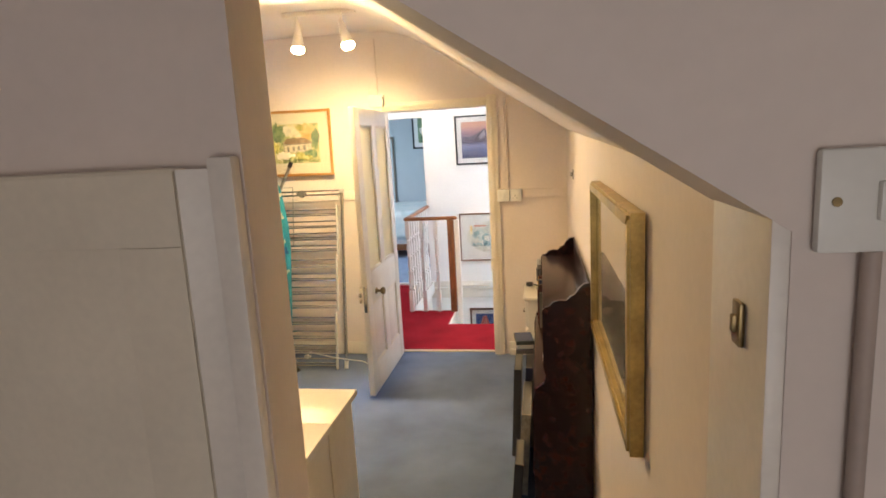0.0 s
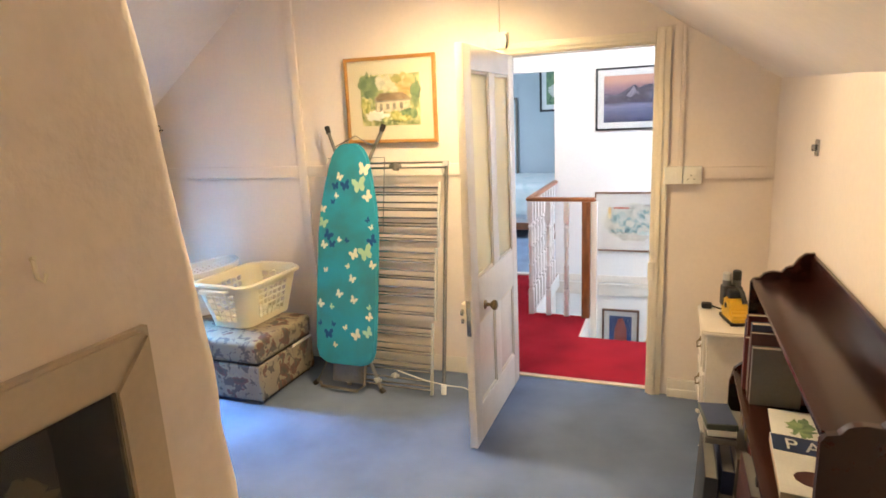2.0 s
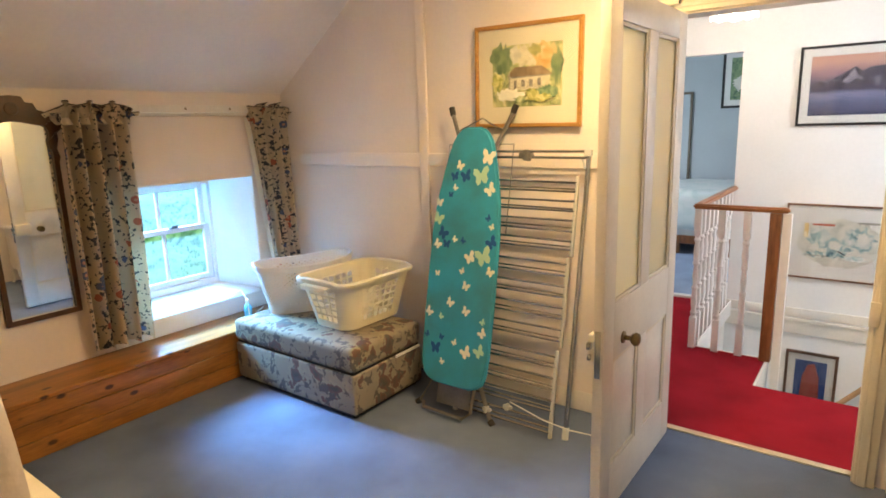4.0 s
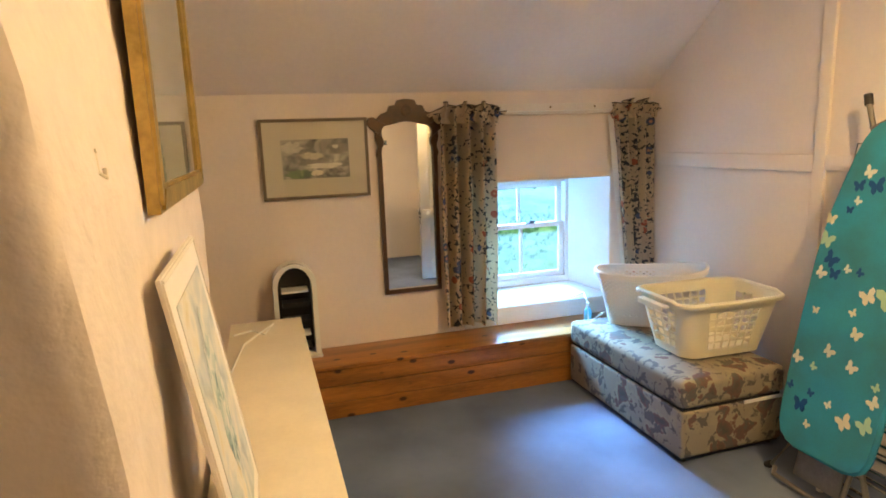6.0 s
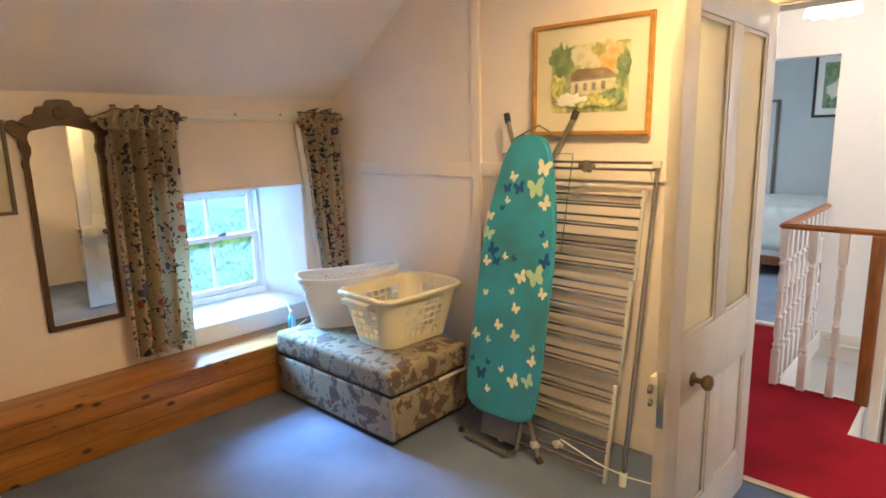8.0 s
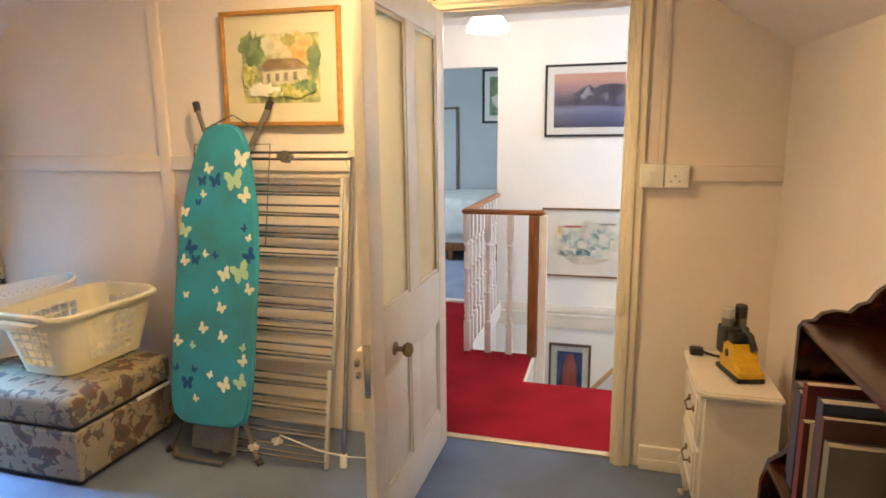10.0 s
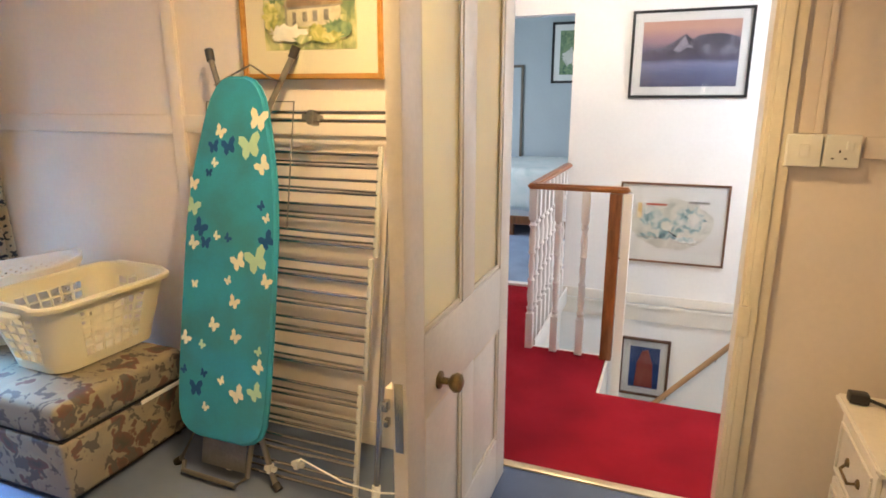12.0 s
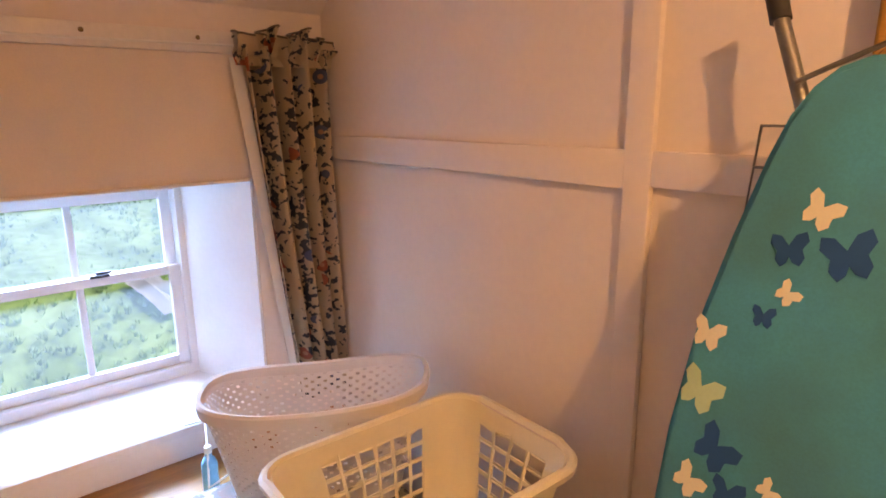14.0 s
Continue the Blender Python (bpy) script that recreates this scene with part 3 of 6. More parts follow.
CURT = chintz("curtain_print")
LINING = mat("curtain_lining", (0.80, 0.78, 0.74), 0.9, 0.05, 6, 200, 0.3, 0.001)
TEAL = mat("teal_cotton", (0.030, 0.29, 0.455), 0.85, 0.10, 3, 260, 0.35, 0.001, tint=(0.028, 0.23, 0.31))
tn, tl = TEAL.node_tree.nodes, TEAL.node_tree.links
# faint scorched patches low on the cover
tco, tno, tra, tmi = tn.new("ShaderNodeTexCoord"), tn.new("ShaderNodeTexNoise"), tn.new("ShaderNodeValToRGB"), tn.new("ShaderNodeMix")
tno.inputs["Scale"].default_value, tno.inputs["Detail"].default_value = 3.6, 4
tra.color_ramp.elements[0].position, tra.color_ramp.elements[1].position = 0.46, 0.68
tra.color_ramp.elements[1].color = (0.75, 0.75, 0.75, 1)
tl.new(tco.outputs["Object"], tno.inputs["Vector"])
tl.new(tno.outputs[0], tra.inputs[0])
tmi.data_type = "RGBA"
tb = tn["Principled BSDF"]
tl.new(tb.inputs["Base Color"].links[0].from_socket, tmi.inputs["A"])
tmi.inputs["B"].default_value = (0.045, 0.17, 0.19, 1)
tl.new(tra.outputs[0], tmi.inputs["Factor"])
tl.new(tmi.outputs["Result"], tb.inputs["Base Color"])
BF_WHITE = mat("print_cream", (0.74, 0.72, 0.58), 0.85, 0.05, 9, 200, 0.2, 0.001)
BF_GREEN = mat("print_pale_green", (0.42, 0.62, 0.44), 0.85, 0.05, 9, 200, 0.2, 0.001)
BF_BLUE = mat("print_deep_blue", (0.006, 0.075, 0.25), 0.85, 0.05, 9, 200, 0.2, 0.001)
GREYM = mat("grey_painted_steel", (0.20, 0.19, 0.18), 0.4, 0.15, 12, 120, 0.05, 0.001, metal=0.6)
BASK = mat("cream_plastic", (0.79, 0.735, 0.56), 0.42, 0.03, 5, 90, 0.05, 0.001)
BIN = mat("white_bin_plastic", (0.74, 0.70, 0.66), 0.5, 0.03, 5, 90, 0.05, 0.001)
OAK = mat("oak_moulding", (0.46, 0.235, 0.06), 0.35, 0.2, 5, 60, 0.08, 0.001, stretch=(1, 8, 8))
GOLD = mat("gilt_moulding", (0.50, 0.36, 0.12), 0.38, 0.25, 14, 90, 0.15, 0.002, metal=0.7)
GREYW = mat("grey_stained_moulding", (0.16, 0.125, 0.09), 0.4, 0.2, 9, 80, 0.1, 0.001)
BLACKW = mat("black_moulding", (0.018, 0.018, 0.02), 0.3, 0.2, 9, 80, 0.05, 0.001)
MOUNT = mat("ivory_mount_board", (0.80, 0.74, 0.62), 0.8, 0.03, 5, 150, 0.1, 0.001)
MOUNTW = mat("white_mount_board", (0.84, 0.82, 0.79), 0.8, 0.03, 5, 150, 0.1, 0.001)
HAND = mat("varnished_handrail", (0.36, 0.135, 0.04), 0.28, 0.25, 5, 60, 0.06, 0.001, stretch=(1, 6, 6))
NEWEL = mat("varnished_newel", (0.24, 0.088, 0.028), 0.3, 0.3, 5, 60, 0.06, 0.001, stretch=(8, 8, 1))
GREYP = mat("grey_plastic", (0.50, 0.50, 0.48), 0.4, 0.05, 6, 60, 0.05, 0.001)
BALW = mat("baluster_white", (0.82, 0.79, 0.76), 0.35, 0.04, 6, 60, 0.06, 0.001)
RUBBER = mat("black_rubber_cap", (0.022, 0.020, 0.019), 0.6, 0.2)
WALNUT = mat("carved_walnut", (0.085, 0.040, 0.014), 0.35, 0.3, 8, 70, 0.15, 0.002)
MIRROR = bpy.data.materials.new("mirror_glass")
MIRROR.use_nodes = True
mb = MIRROR.node_tree.nodes["Principled BSDF"]
mb.inputs["Base Color"].default_value, mb.inputs["Metallic"].default_value, mb.inputs["Roughness"].default_value = (0.86, 0.87, 0.86, 1), 1.0, 0.015
PICGLASS = bpy.data.materials.new("picture_glass")
PICGLASS.use_nodes = True
pg = PICGLASS.node_tree.nodes["Principled BSDF"]
pg.inputs["Transmission Weight"].default_value, pg.inputs["Roughness"].default_value, pg.inputs["IOR"].default_value = 1.0, 0.01, 1.45


def wash(name, cols, scale=9.0, rough=0.6, sx=1.0, sz=1.0):
    """Watercolour wash: several pigments bleeding into one another."""
    m = bpy.data.materials.new(name)
    m.use_nodes = True
    n, l = m.node_tree.nodes, m.node_tree.links
    b = n["Principled BSDF"]
    tc, mp, nz, r = n.new("ShaderNodeTexCoord"), n.new("ShaderNodeMapping"), n.new("ShaderNodeTexNoise"), n.new("ShaderNodeValToRGB")
    mp.inputs["Scale"].default_value = (sx, 1, sz)
    nz.inputs["Scale"].default_value, nz.inputs["Detail"].default_value, nz.inputs["Distortion"].default_value = scale, 6, 0.8
    l.new(tc.outputs["Object"], mp.inputs[0])
    l.new(mp.outputs[0], nz.inputs["Vector"])
    l.new(nz.outputs[0], r.inputs[0])
    e = r.color_ramp.elements
    e[0].position, e[0].color = 0.30, (*cols[0], 1)
    e[1].position, e[1].color = 0.70, (*cols[-1], 1)
    for i, c in enumerate(cols[1:-1]):
        k = e.new(0.30 + 0.40 * (i + 1) / (len(cols) - 1))
        k.color = (*c, 1)
    l.new(r.outputs[0], b.inputs["Base Color"])
    b.inputs["Roughness"].default_value = rough
    return m


# ---- framed pictures: local x across, z up, facing -y, back at y = 0 ----
def framed(label, w, h, m, frame_mat, fw=0.022, depth=0.02, mount_mat=None, mw=0.08, art_mat=None, shapes=(), glass=False, lower=0.0):
    ob = thing("framed_picture", label, "picture")
    ob.matrix_world = m
    x, z = w / 2, h / 2
    bars = []
    for pts in ([(-x, -z), (x, -z), (x - fw, -z + fw), (-x + fw, -z + fw)], [(-x, z), (x, z), (x - fw, z - fw), (-x + fw, z - fw)], [(-x, -z), (-x, z), (-x + fw, z - fw), (-x + fw, -z + fw)], [(x, -z), (x, z), (x - fw, z - fw), (x - fw, -z + fw)]):
        bm = prism_bm(pts, depth, "y", -depth)
        bmesh.ops.recalc_face_normals(bm, faces=bm.faces[:])
        bmesh.ops.bevel(bm, geom=[e for e in bm.edges if abs(e.verts[0].co.y + depth) < 1e-5 and abs(e.verts[1].co.y + depth) < 1e-5], offset=min(0.006, fw * 0.25), segments=2, affect="EDGES")
        bars.append(bm)
    part("frame", join_bm(*bars), frame_mat, ob)
    part("mount", box_bm(-x + fw, x - fw, -0.008, -0.002, -z + fw, z - fw), mount_mat or MOUNT, ob)
    ax, z0, z1 = x - fw - mw, -z + fw + mw + lower, z - fw - mw
    art = part("artwork", box_bm(-ax, ax, -0.0095, -0.0082, z0, z1), art_mat, ob)
    for i, (pts, sm) in enumerate(shapes):
        part("brushwork", prism_bm([(-ax + 2 * ax * u, z0 + (z1 - z0) * v) for u, v in pts], 0.0005, "y", -0.0104 - 0.0006 * i), sm, art)
    if glass:
        part("glass", box_bm(-x + fw, x - fw, -0.0165, -0.0145, -z + fw, z - fw), PICGLASS, ob).visible_shadow = False
    return ob


def blob(cx, cz, rx, rz, seed, n=34, rough=0.5):
    rnd = random.Random(seed)
    rx, rz = rx * 1.25, rz * 1.25
    return [(cx + rx * (1 - rough * rnd.random()) * math.cos(2 * math.pi * i / n), cz + rz * (1 - rough * rnd.random()) * math.sin(2 * math.pi * i / n)) for i in range(n)]


GREENW = wash("wash_green", [(0.16, 0.22, 0.10), (0.42, 0.47, 0.22), (0.72, 0.68, 0.36), (0.80, 0.76, 0.58)], 16)
DKGREEN = wash("wash_dark_green", [(0.08, 0.14, 0.10), (0.20, 0.30, 0.16), (0.34, 0.42, 0.22)], 26)
OCHRE = wash("wash_ochre", [(0.66, 0.36, 0.10), (0.74, 0.55, 0.26), (0.80, 0.70, 0.48)], 22)
STONEW = wash("wash_stone", [(0.60, 0.55, 0.40), (0.76, 0.70, 0.55), (0.82, 0.78, 0.66)], 20)
SLATE = wash("wash_slate", [(0.15, 0.15, 0.16), (0.28, 0.26, 0.24), (0.40, 0.36, 0.30)], 24)
PALE = wash("wash_pale", [(0.52, 0.52, 0.46), (0.74, 0.71, 0.62), (0.82, 0.79, 0.72)], 10)
ROOFW = wash("wash_roof", [(0.15, 0.11, 0.08), (0.27, 0.19, 0.12), (0.40, 0.30, 0.2)], 22)
QUAY = wash("wash_quay", [(0.07, 0.075, 0.085), (0.26, 0.26, 0.25), (0.50, 0.48, 0.42), (0.74, 0.71, 0.64)], 13)
SHRUB = wash("wash_shrub", [(0.20, 0.24, 0.07), (0.45, 0.44, 0.14), (0.72, 0.64, 0.32)], 30)


def layered(name, stops, wobble=0.12, scale=5.0):
    """Photograph in soft bands from foot to top."""
    m = bpy.data.materials.new(name)
    m.use_nodes = True
    n, l = m.node_tree.nodes, m.node_tree.links
    tc, sp, nz, ad, r = n.new("ShaderNodeTexCoord"), n.new("ShaderNodeSeparateXYZ"), n.new("ShaderNodeTexNoise"), n.new("ShaderNodeMath"), n.new("ShaderNodeValToRGB")
    nz.inputs["Scale"].default_value, nz.inputs["Detail"].default_value = scale, 5
    ad.operation = "MULTIPLY_ADD"
    ad.inputs[1].default_value = wobble
    l.new(tc.outputs["Generated"], nz.inputs["Vector"])
    l.new(tc.outputs["Generated"], sp.inputs[0])
    l.new(nz.outputs[0], ad.inputs[0])
    l.new(sp.outputs["Z"], ad.inputs[2])
    l.new(ad.outputs[0], r.inputs[0])
    e = r.color_ramp.elements
    e[0].position, e[0].color = stops[0][0], (*stops[0][1], 1)
    e[1].position, e[1].color = stops[-1][0], (*stops[-1][1], 1)
    for p, c in stops[1:-1]:
        k = e.new(p)
        k.color = (*c, 1)
    l.new(r.outputs[0], n["Principled BSDF"].inputs["Base Color"])
    n["Principled BSDF"].inputs["Roughness"].default_value = 0.4
    return m


framed("oak-framed watercolour of a stone cottage among trees", 0.612, 0.52, pose(-1.367, YD - 0.02, 1.768, 0, 0.6), OAK, 0.021, 0.024, MOUNT, 0.085, GREENW,
       [(blob(0.14, 0.76, 0.17, 0.26, 1), DKGREEN), (blob(0.52, 0.80, 0.20, 0.20, 3), STONEW), (blob(0.78, 0.76, 0.20, 0.24, 2), OCHRE), (blob(0.93, 0.62, 0.08, 0.26, 9), DKGREEN), (blob(0.34, 0.84, 0.08, 0.14, 43), PALE), (blob(0.62, 0.90, 0.10, 0.09, 44), SHRUB),
        ([(0.27, 0.26), (0.84, 0.29), (0.84, 0.52), (0.27, 0.50)], STONEW), ([(0.22, 0.49), (0.33, 0.64), (0.72, 0.64), (0.88, 0.50)], ROOFW), ([(0.28, 0.46), (0.85, 0.485), (0.85, 0.505), (0.28, 0.49)], SLATE),
        ([(0.33, 0.28), (0.37, 0.28), (0.37, 0.43), (0.33, 0.43)], SLATE), ([(0.44, 0.32), (0.49, 0.32), (0.49, 0.43), (0.44, 0.43)], SLATE), ([(0.55, 0.32), (0.60, 0.32), (0.60, 0.44), (0.55, 0.44)], SLATE), ([(0.67, 0.33), (0.72, 0.33), (0.72, 0.45), (0.67, 0.45)], SLATE),
        ([(0.255, 0.27), (0.272, 0.27), (0.272, 0.56), (0.255, 0.56)], SLATE),
        (blob(0.26, 0.20, 0.22, 0.10, 4), PALE), (blob(0.60, 0.19, 0.10, 0.10, 5), SHRUB), (blob(0.80, 0.22, 0.14, 0.12, 45), DKGREEN), (blob(0.72, 0.14, 0.16, 0.07, 46), SHRUB), (blob(0.09, 0.40, 0.09, 0.16, 6), SHRUB), (blob(0.44, 0.12, 0.10, 0.05, 47), GREENW)], True)
framed("grey-framed watercolour of boats by a quay, cream mount", 0.593, 0.44, pose(XL + 0.004, 4.428, 1.42, 0, 0, 90), GREYW, 0.017, 0.022, MOUNT, 0.095, QUAY,
       [(blob(0.16, 0.80, 0.16, 0.16, 17), PALE), (blob(0.42, 0.50, 0.24, 0.18, 11), SLATE), (blob(0.45, 0.58, 0.17, 0.10, 12), STONEW), (blob(0.82, 0.76, 0.16, 0.16, 13), SLATE), (blob(0.80, 0.80, 0.05, 0.06, 18), PALE), (blob(0.24, 0.13, 0.24, 0.10, 14), DKGREEN), (blob(0.80, 0.17, 0.17, 0.07, 15), SLATE), (blob(0.62, 0.32, 0.28, 0.07, 16), PALE), ([(0.60, 0.55), (0.62, 0.55), (0.62, 0.95), (0.60, 0.95)], SLATE), (blob(0.5, 0.14, 0.10, 0.07, 19), STONEW)], True)
PEAK = layered("photo_peak", [(0.05, (0.045, 0.055, 0.12)), (0.30, (0.12, 0.14, 0.26)), (0.42, (0.22, 0.23, 0.38)), (0.50, (0.06, 0.06, 0.11)), (0.66, (0.14, 0.12, 0.20)), (0.80, (0.34, 0.20, 0.25)), (0.98, (0.60, 0.33, 0.25))], 0.16, 4.0)
ROCK = wash("photo_rock", [(0.03, 0.03, 0.05), (0.07, 0.07, 0.11), (0.20, 0.19, 0.26)], 14, 0.35)
framed("black-framed photograph of a snowy peak above clouds at dusk", 0.745, 0.565, pose(-0.037, YB - 0.002, 1.728), BLACKW, 0.018, 0.02, MOUNTW, 0.055, PEAK,
       [([(0.0, 0.50), (0.10, 0.58), (0.22, 0.60), (0.34, 0.70), (0.45, 0.80), (0.52, 0.72), (0.60, 0.78), (0.78, 0.80), (0.90, 0.77), (1, 0.72), (1, 0.50), (0.8, 0.46), (0.6, 0.50), (0.4, 0.44), (0.2, 0.50)], ROCK), ([(0.33, 0.56), (0.40, 0.68), (0.44, 0.77), (0.48, 0.66), (0.54, 0.58), (0.46, 0.60), (0.40, 0.52)], wash("photo_snow", [(0.20, 0.19, 0.26), (0.40, 0.38, 0.46)], 20, 0.35))], True)
MAPB = wash("map_blue", [(0.10, 0.20, 0.24), (0.36, 0.50, 0.50), (0.66, 0.68, 0.64), (0.80, 0.78, 0.74)], 24)
REDW = wash("print_red", [(0.42, 0.06, 0.05), (0.55, 0.16, 0.10)], 12)
framed("wood-framed illustrated map print with a white mount", 0.72, 0.578, pose(-0.05, YB - 0.002, 0.576), mat("brown_moulding", (0.20, 0.10, 0.055), 0.35, 0.2), 0.014, 0.02, MOUNTW, 0.095, MOUNTW,
       [(blob(0.50, 0.50, 0.46, 0.44, 30, 40, 0.12), PALE), (blob(0.22, 0.62, 0.15, 0.20, 31), MAPB), (blob(0.45, 0.42, 0.20, 0.22, 36), MAPB), (blob(0.74, 0.60, 0.18, 0.24, 32), MAPB), (blob(0.78, 0.62, 0.09, 0.12, 35), PALE), (blob(0.44, 0.46, 0.09, 0.10, 34), PALE), (blob(0.22, 0.24, 0.17, 0.07, 33), MAPB), (blob(0.70, 0.20, 0.16, 0.06, 37), MAPB), ([(0.14, 0.86), (0.42, 0.86), (0.42, 0.90), (0.14, 0.90)], REDW), ([(0.03, 0.6), (0.09, 0.6), (0.09, 0.9), (0.03, 0.9)], OCHRE), ([(0.70, 0.93), (0.97, 0.93), (0.97, 0.97), (0.70, 0.97)], SLATE), ([(0.06, 0.20), (0.36, 0.205), (0.36, 0.225), (0.06, 0.22)], SLATE)], True)
NIGHTB = wash("print_blue", [(0.03, 0.06, 0.20), (0.06, 0.12, 0.34)], 8)
framed("dark-framed blue print with a red figure-like form", 0.355, 0.47, pose(-0.152, YB - 0.002, -0.545), mat("walnut_moulding", (0.12, 0.06, 0.035), 0.35, 0.2), 0.02, 0.02, MOUNTW, 0.05, NIGHTB,
       [([(0.2, 0.02), (0.82, 0.02), (0.78, 0.6), (0.6, 0.95), (0.4, 0.9), (0.25, 0.6)], REDW)], True)
framed("dark-framed green picture on the blue bedroom wall", 0.50, 0.71, pose(-1.33, 12.197, 1.99), BLACKW, 0.03, 0.02, MOUNTW, 0.07, DKGREEN, [(blob(0.4, 0.4, 0.3, 0.2, 41), PALE)])
# entrance wall, gilt frame with deep moulding
WASHG = wash("wash_grey_sea", [(0.24, 0.24, 0.22), (0.36, 0.37, 0.34), (0.48, 0.48, 0.44)], 6)
framed("gilt-framed print under reflecting glass on the low wall", 0.89, 0.515, pose(XR - 0.004, 3.637, 1.298, 0, 0, -90), GOLD, 0.034, 0.034, MOUNT, 0.07, WASHG, [(blob(0.5, 0.4, 0.4, 0.3, 51), SLATE)], True)
framed("gilt-framed picture hanging on the chimney breast", 0.80, 0.56, pose(-1.38, 3.934, 1.677, 0, 0, 180), GOLD, 0.045, 0.026, wash("wash_dull_green", [(0.22, 0.25, 0.19), (0.32, 0.34, 0.26)], 5), 0.05, WASHG, [], True)
SEAB = wash("wash_sea_blue", [(0.30, 0.36, 0.40), (0.52, 0.58, 0.60), (0.74, 0.72, 0.66), (0.62, 0.56, 0.36)], 8)
framed("pale-framed blue watercolour leaning against the chimney breast", 0.46, 0.60, pose(-1.065, 4.000, 1.019, -8.5, 0, 180), GLOSSW, 0.012, 0.010, MOUNTW, 0.045, SEAB, [(blob(0.5, 0.55, 0.2, 0.3, 61), MAPB)], False)
framed("beige-framed dark picture hanging low on the chimney breast", 0.52, 0.46, pose(-0.484, 3.545, 1.145, 0, 0, 90), mat("beige_frame", (0.50, 0.42, 0.32), 0.6, 0.08), 0.075, 0.018, SLATE, 0.004, wash("dark_print", [(0.05, 0.055, 0.06), (0.09, 0.10, 0.11), (0.16, 0.15, 0.13)], 5),
       [(blob(0.35, 0.25, 0.3, 0.26, 71), wash("dark_brown", [(0.06, 0.035, 0.025), (0.10, 0.06, 0.04)], 9)), (blob(0.62, 0.72, 0.1, 0.12, 72), wash("dim_moon", [(0.22, 0.20, 0.16), (0.28, 0.25, 0.2)], 6))], True)
for at, rz in (((-0.482, 3.66, 1.50), 90), ((-0.71, 3.925, 1.49), 180)):
    hk = thing("picture_hook", "small cream painted hook on a bare wall", "hook")
    hk.matrix_world = pose(*at, 0, 0, rz)
    part("nail", tube_bm([(0, 0.0, 0.012), (0, -0.008, 0.014)], 0.003, 6), CREAM, hk)
    part("hook", tube_bm([(0, -0.004, 0.012), (0, -0.006, -0.012), (0.003, -0.014, -0.018), (0.008, -0.012, -0.008)], 0.0032, 6), CREAM, hk)


# ---- door leaf: glazed above, panelled below; local x along the leaf from the hinge, +y to the viewer's side ----
def door():
    ob = thing("door_1", "cream gloss panelled door with frosted upper panes, standing open", "door", kind="structure")
    ob.matrix_world = pose(-0.609, 6.60, 0.012, 0, 0, -90.6)
    W, H, t = 0.865, 1.955, 0.019
    st, mid = 0.105, 0.10
    zc, zl = 0.64, 0.86
    cells = [(st, W / 2 - mid / 2), (W / 2 + mid / 2, W - st)]
    frame_parts = [box_bm(0, st, -t, t, 0, H, 0.003), box_bm(W - st, W, -t, t, 0, H, 0.003), box_bm(st, W - st, -t, t, H - 0.11, H, 0.003), box_bm(st, W - st, -t, t, zc, zl, 0.003), box_bm(st, W - st, -t, t, 0, 0.20, 0.003), box_bm(W / 2 - mid / 2, W / 2 + mid / 2, -t, t, 0.20, zc, 0.003), box_bm(W / 2 - mid / 2, W / 2 + mid / 2, -t, t, zl, H - 0.11, 0.003)]
    part("leaf", join_bm(*frame_parts), GLOSSW, ob)
    FROST = mat("frosted_glass", (0.93, 0.90, 0.78), 0.35, 0.04, 12, 90, 0.4, 0.003)
    fn, fl = FROST.node_tree.nodes, FROST.node_tree.links
    tr_, mx_ = fn.new("ShaderNodeBsdfTranslucent"), fn.new("ShaderNodeMixShader")
    tr_.inputs["Color"].default_value, mx_.inputs[0].default_value = (0.97, 0.95, 0.82, 1), 0.75
    fl.new(fn["Principled BSDF"].outputs[0], mx_.inputs[1])
    fl.new(tr_.outputs[0], mx_.inputs[2])
    fl.new(mx_.outputs[0], fn["Material Output"].inputs["Surface"])
    for x0, x1 in cells:
        part("panel", box_bm(x0, x1, -0.008, 0.008, 0.20, zc, 0.002), GLOSSW, ob)
        part("pane", box_bm(x0, x1, -0.004, 0.004, zl, H - 0.11), FROST, ob, "frosted yellowish glass pane")
        for z0, z1 in ((0.20, zc), (zl, H - 0.11)):
            for s in (-1, 1):
                y0, y1 = sorted((s * 0.0085, s * (t - 0.004)))
                part("moulding", join_bm(box_bm(x0, x0 + 0.016, y0, y1, z0, z1, 0.004), box_bm(x1 - 0.016, x1, y0, y1, z0, z1, 0.004), box_bm(x0 + 0.016, x1 - 0.016, y0, y1, z1 - 0.016, z1, 0.004), box_bm(x0 + 0.016, x1 - 0.016, y0, y1, z0, z0 + 0.016, 0.004)), CREAM, ob)
    for s in (-1, 1):
        part("knob", lathe_bm([(0.024, 0), (0.024, 0.005), (0.010, 0.008), (0.009, 0.028), (0.020, 0.036), (0.027, 0.048), (0.024, 0.060), (0.012, 0.066)], 20), BRASS, ob, "aged brass door knob", pose(W - 0.20 + 0.0, s * t, 0.702, -90 * s))
    part("rim_lock", box_bm(W - 0.13, W - 0.005, -t - 0.022, -t - 0.0005, 0.66, 0.76, 0.004), CREAM, ob, "painted rim lock case")
    part("lock_plate", box_bm(W + 0.0005, W + 0.003, -0.012, 0.010, 0.60, 0.78, 0.001), ALU, ob, "chipped steel lock edge plate")
    part("latch_bolt", join_bm(box_bm(W + 0.0005, W + 0.022, -t - 0.018, -t - 0.004, 0.712, 0.737, 0.002), box_bm(W + 0.0005, W + 0.018, -t - 0.016, -t - 0.004, 0.67, 0.69, 0.002)), ALU, ob)


door()


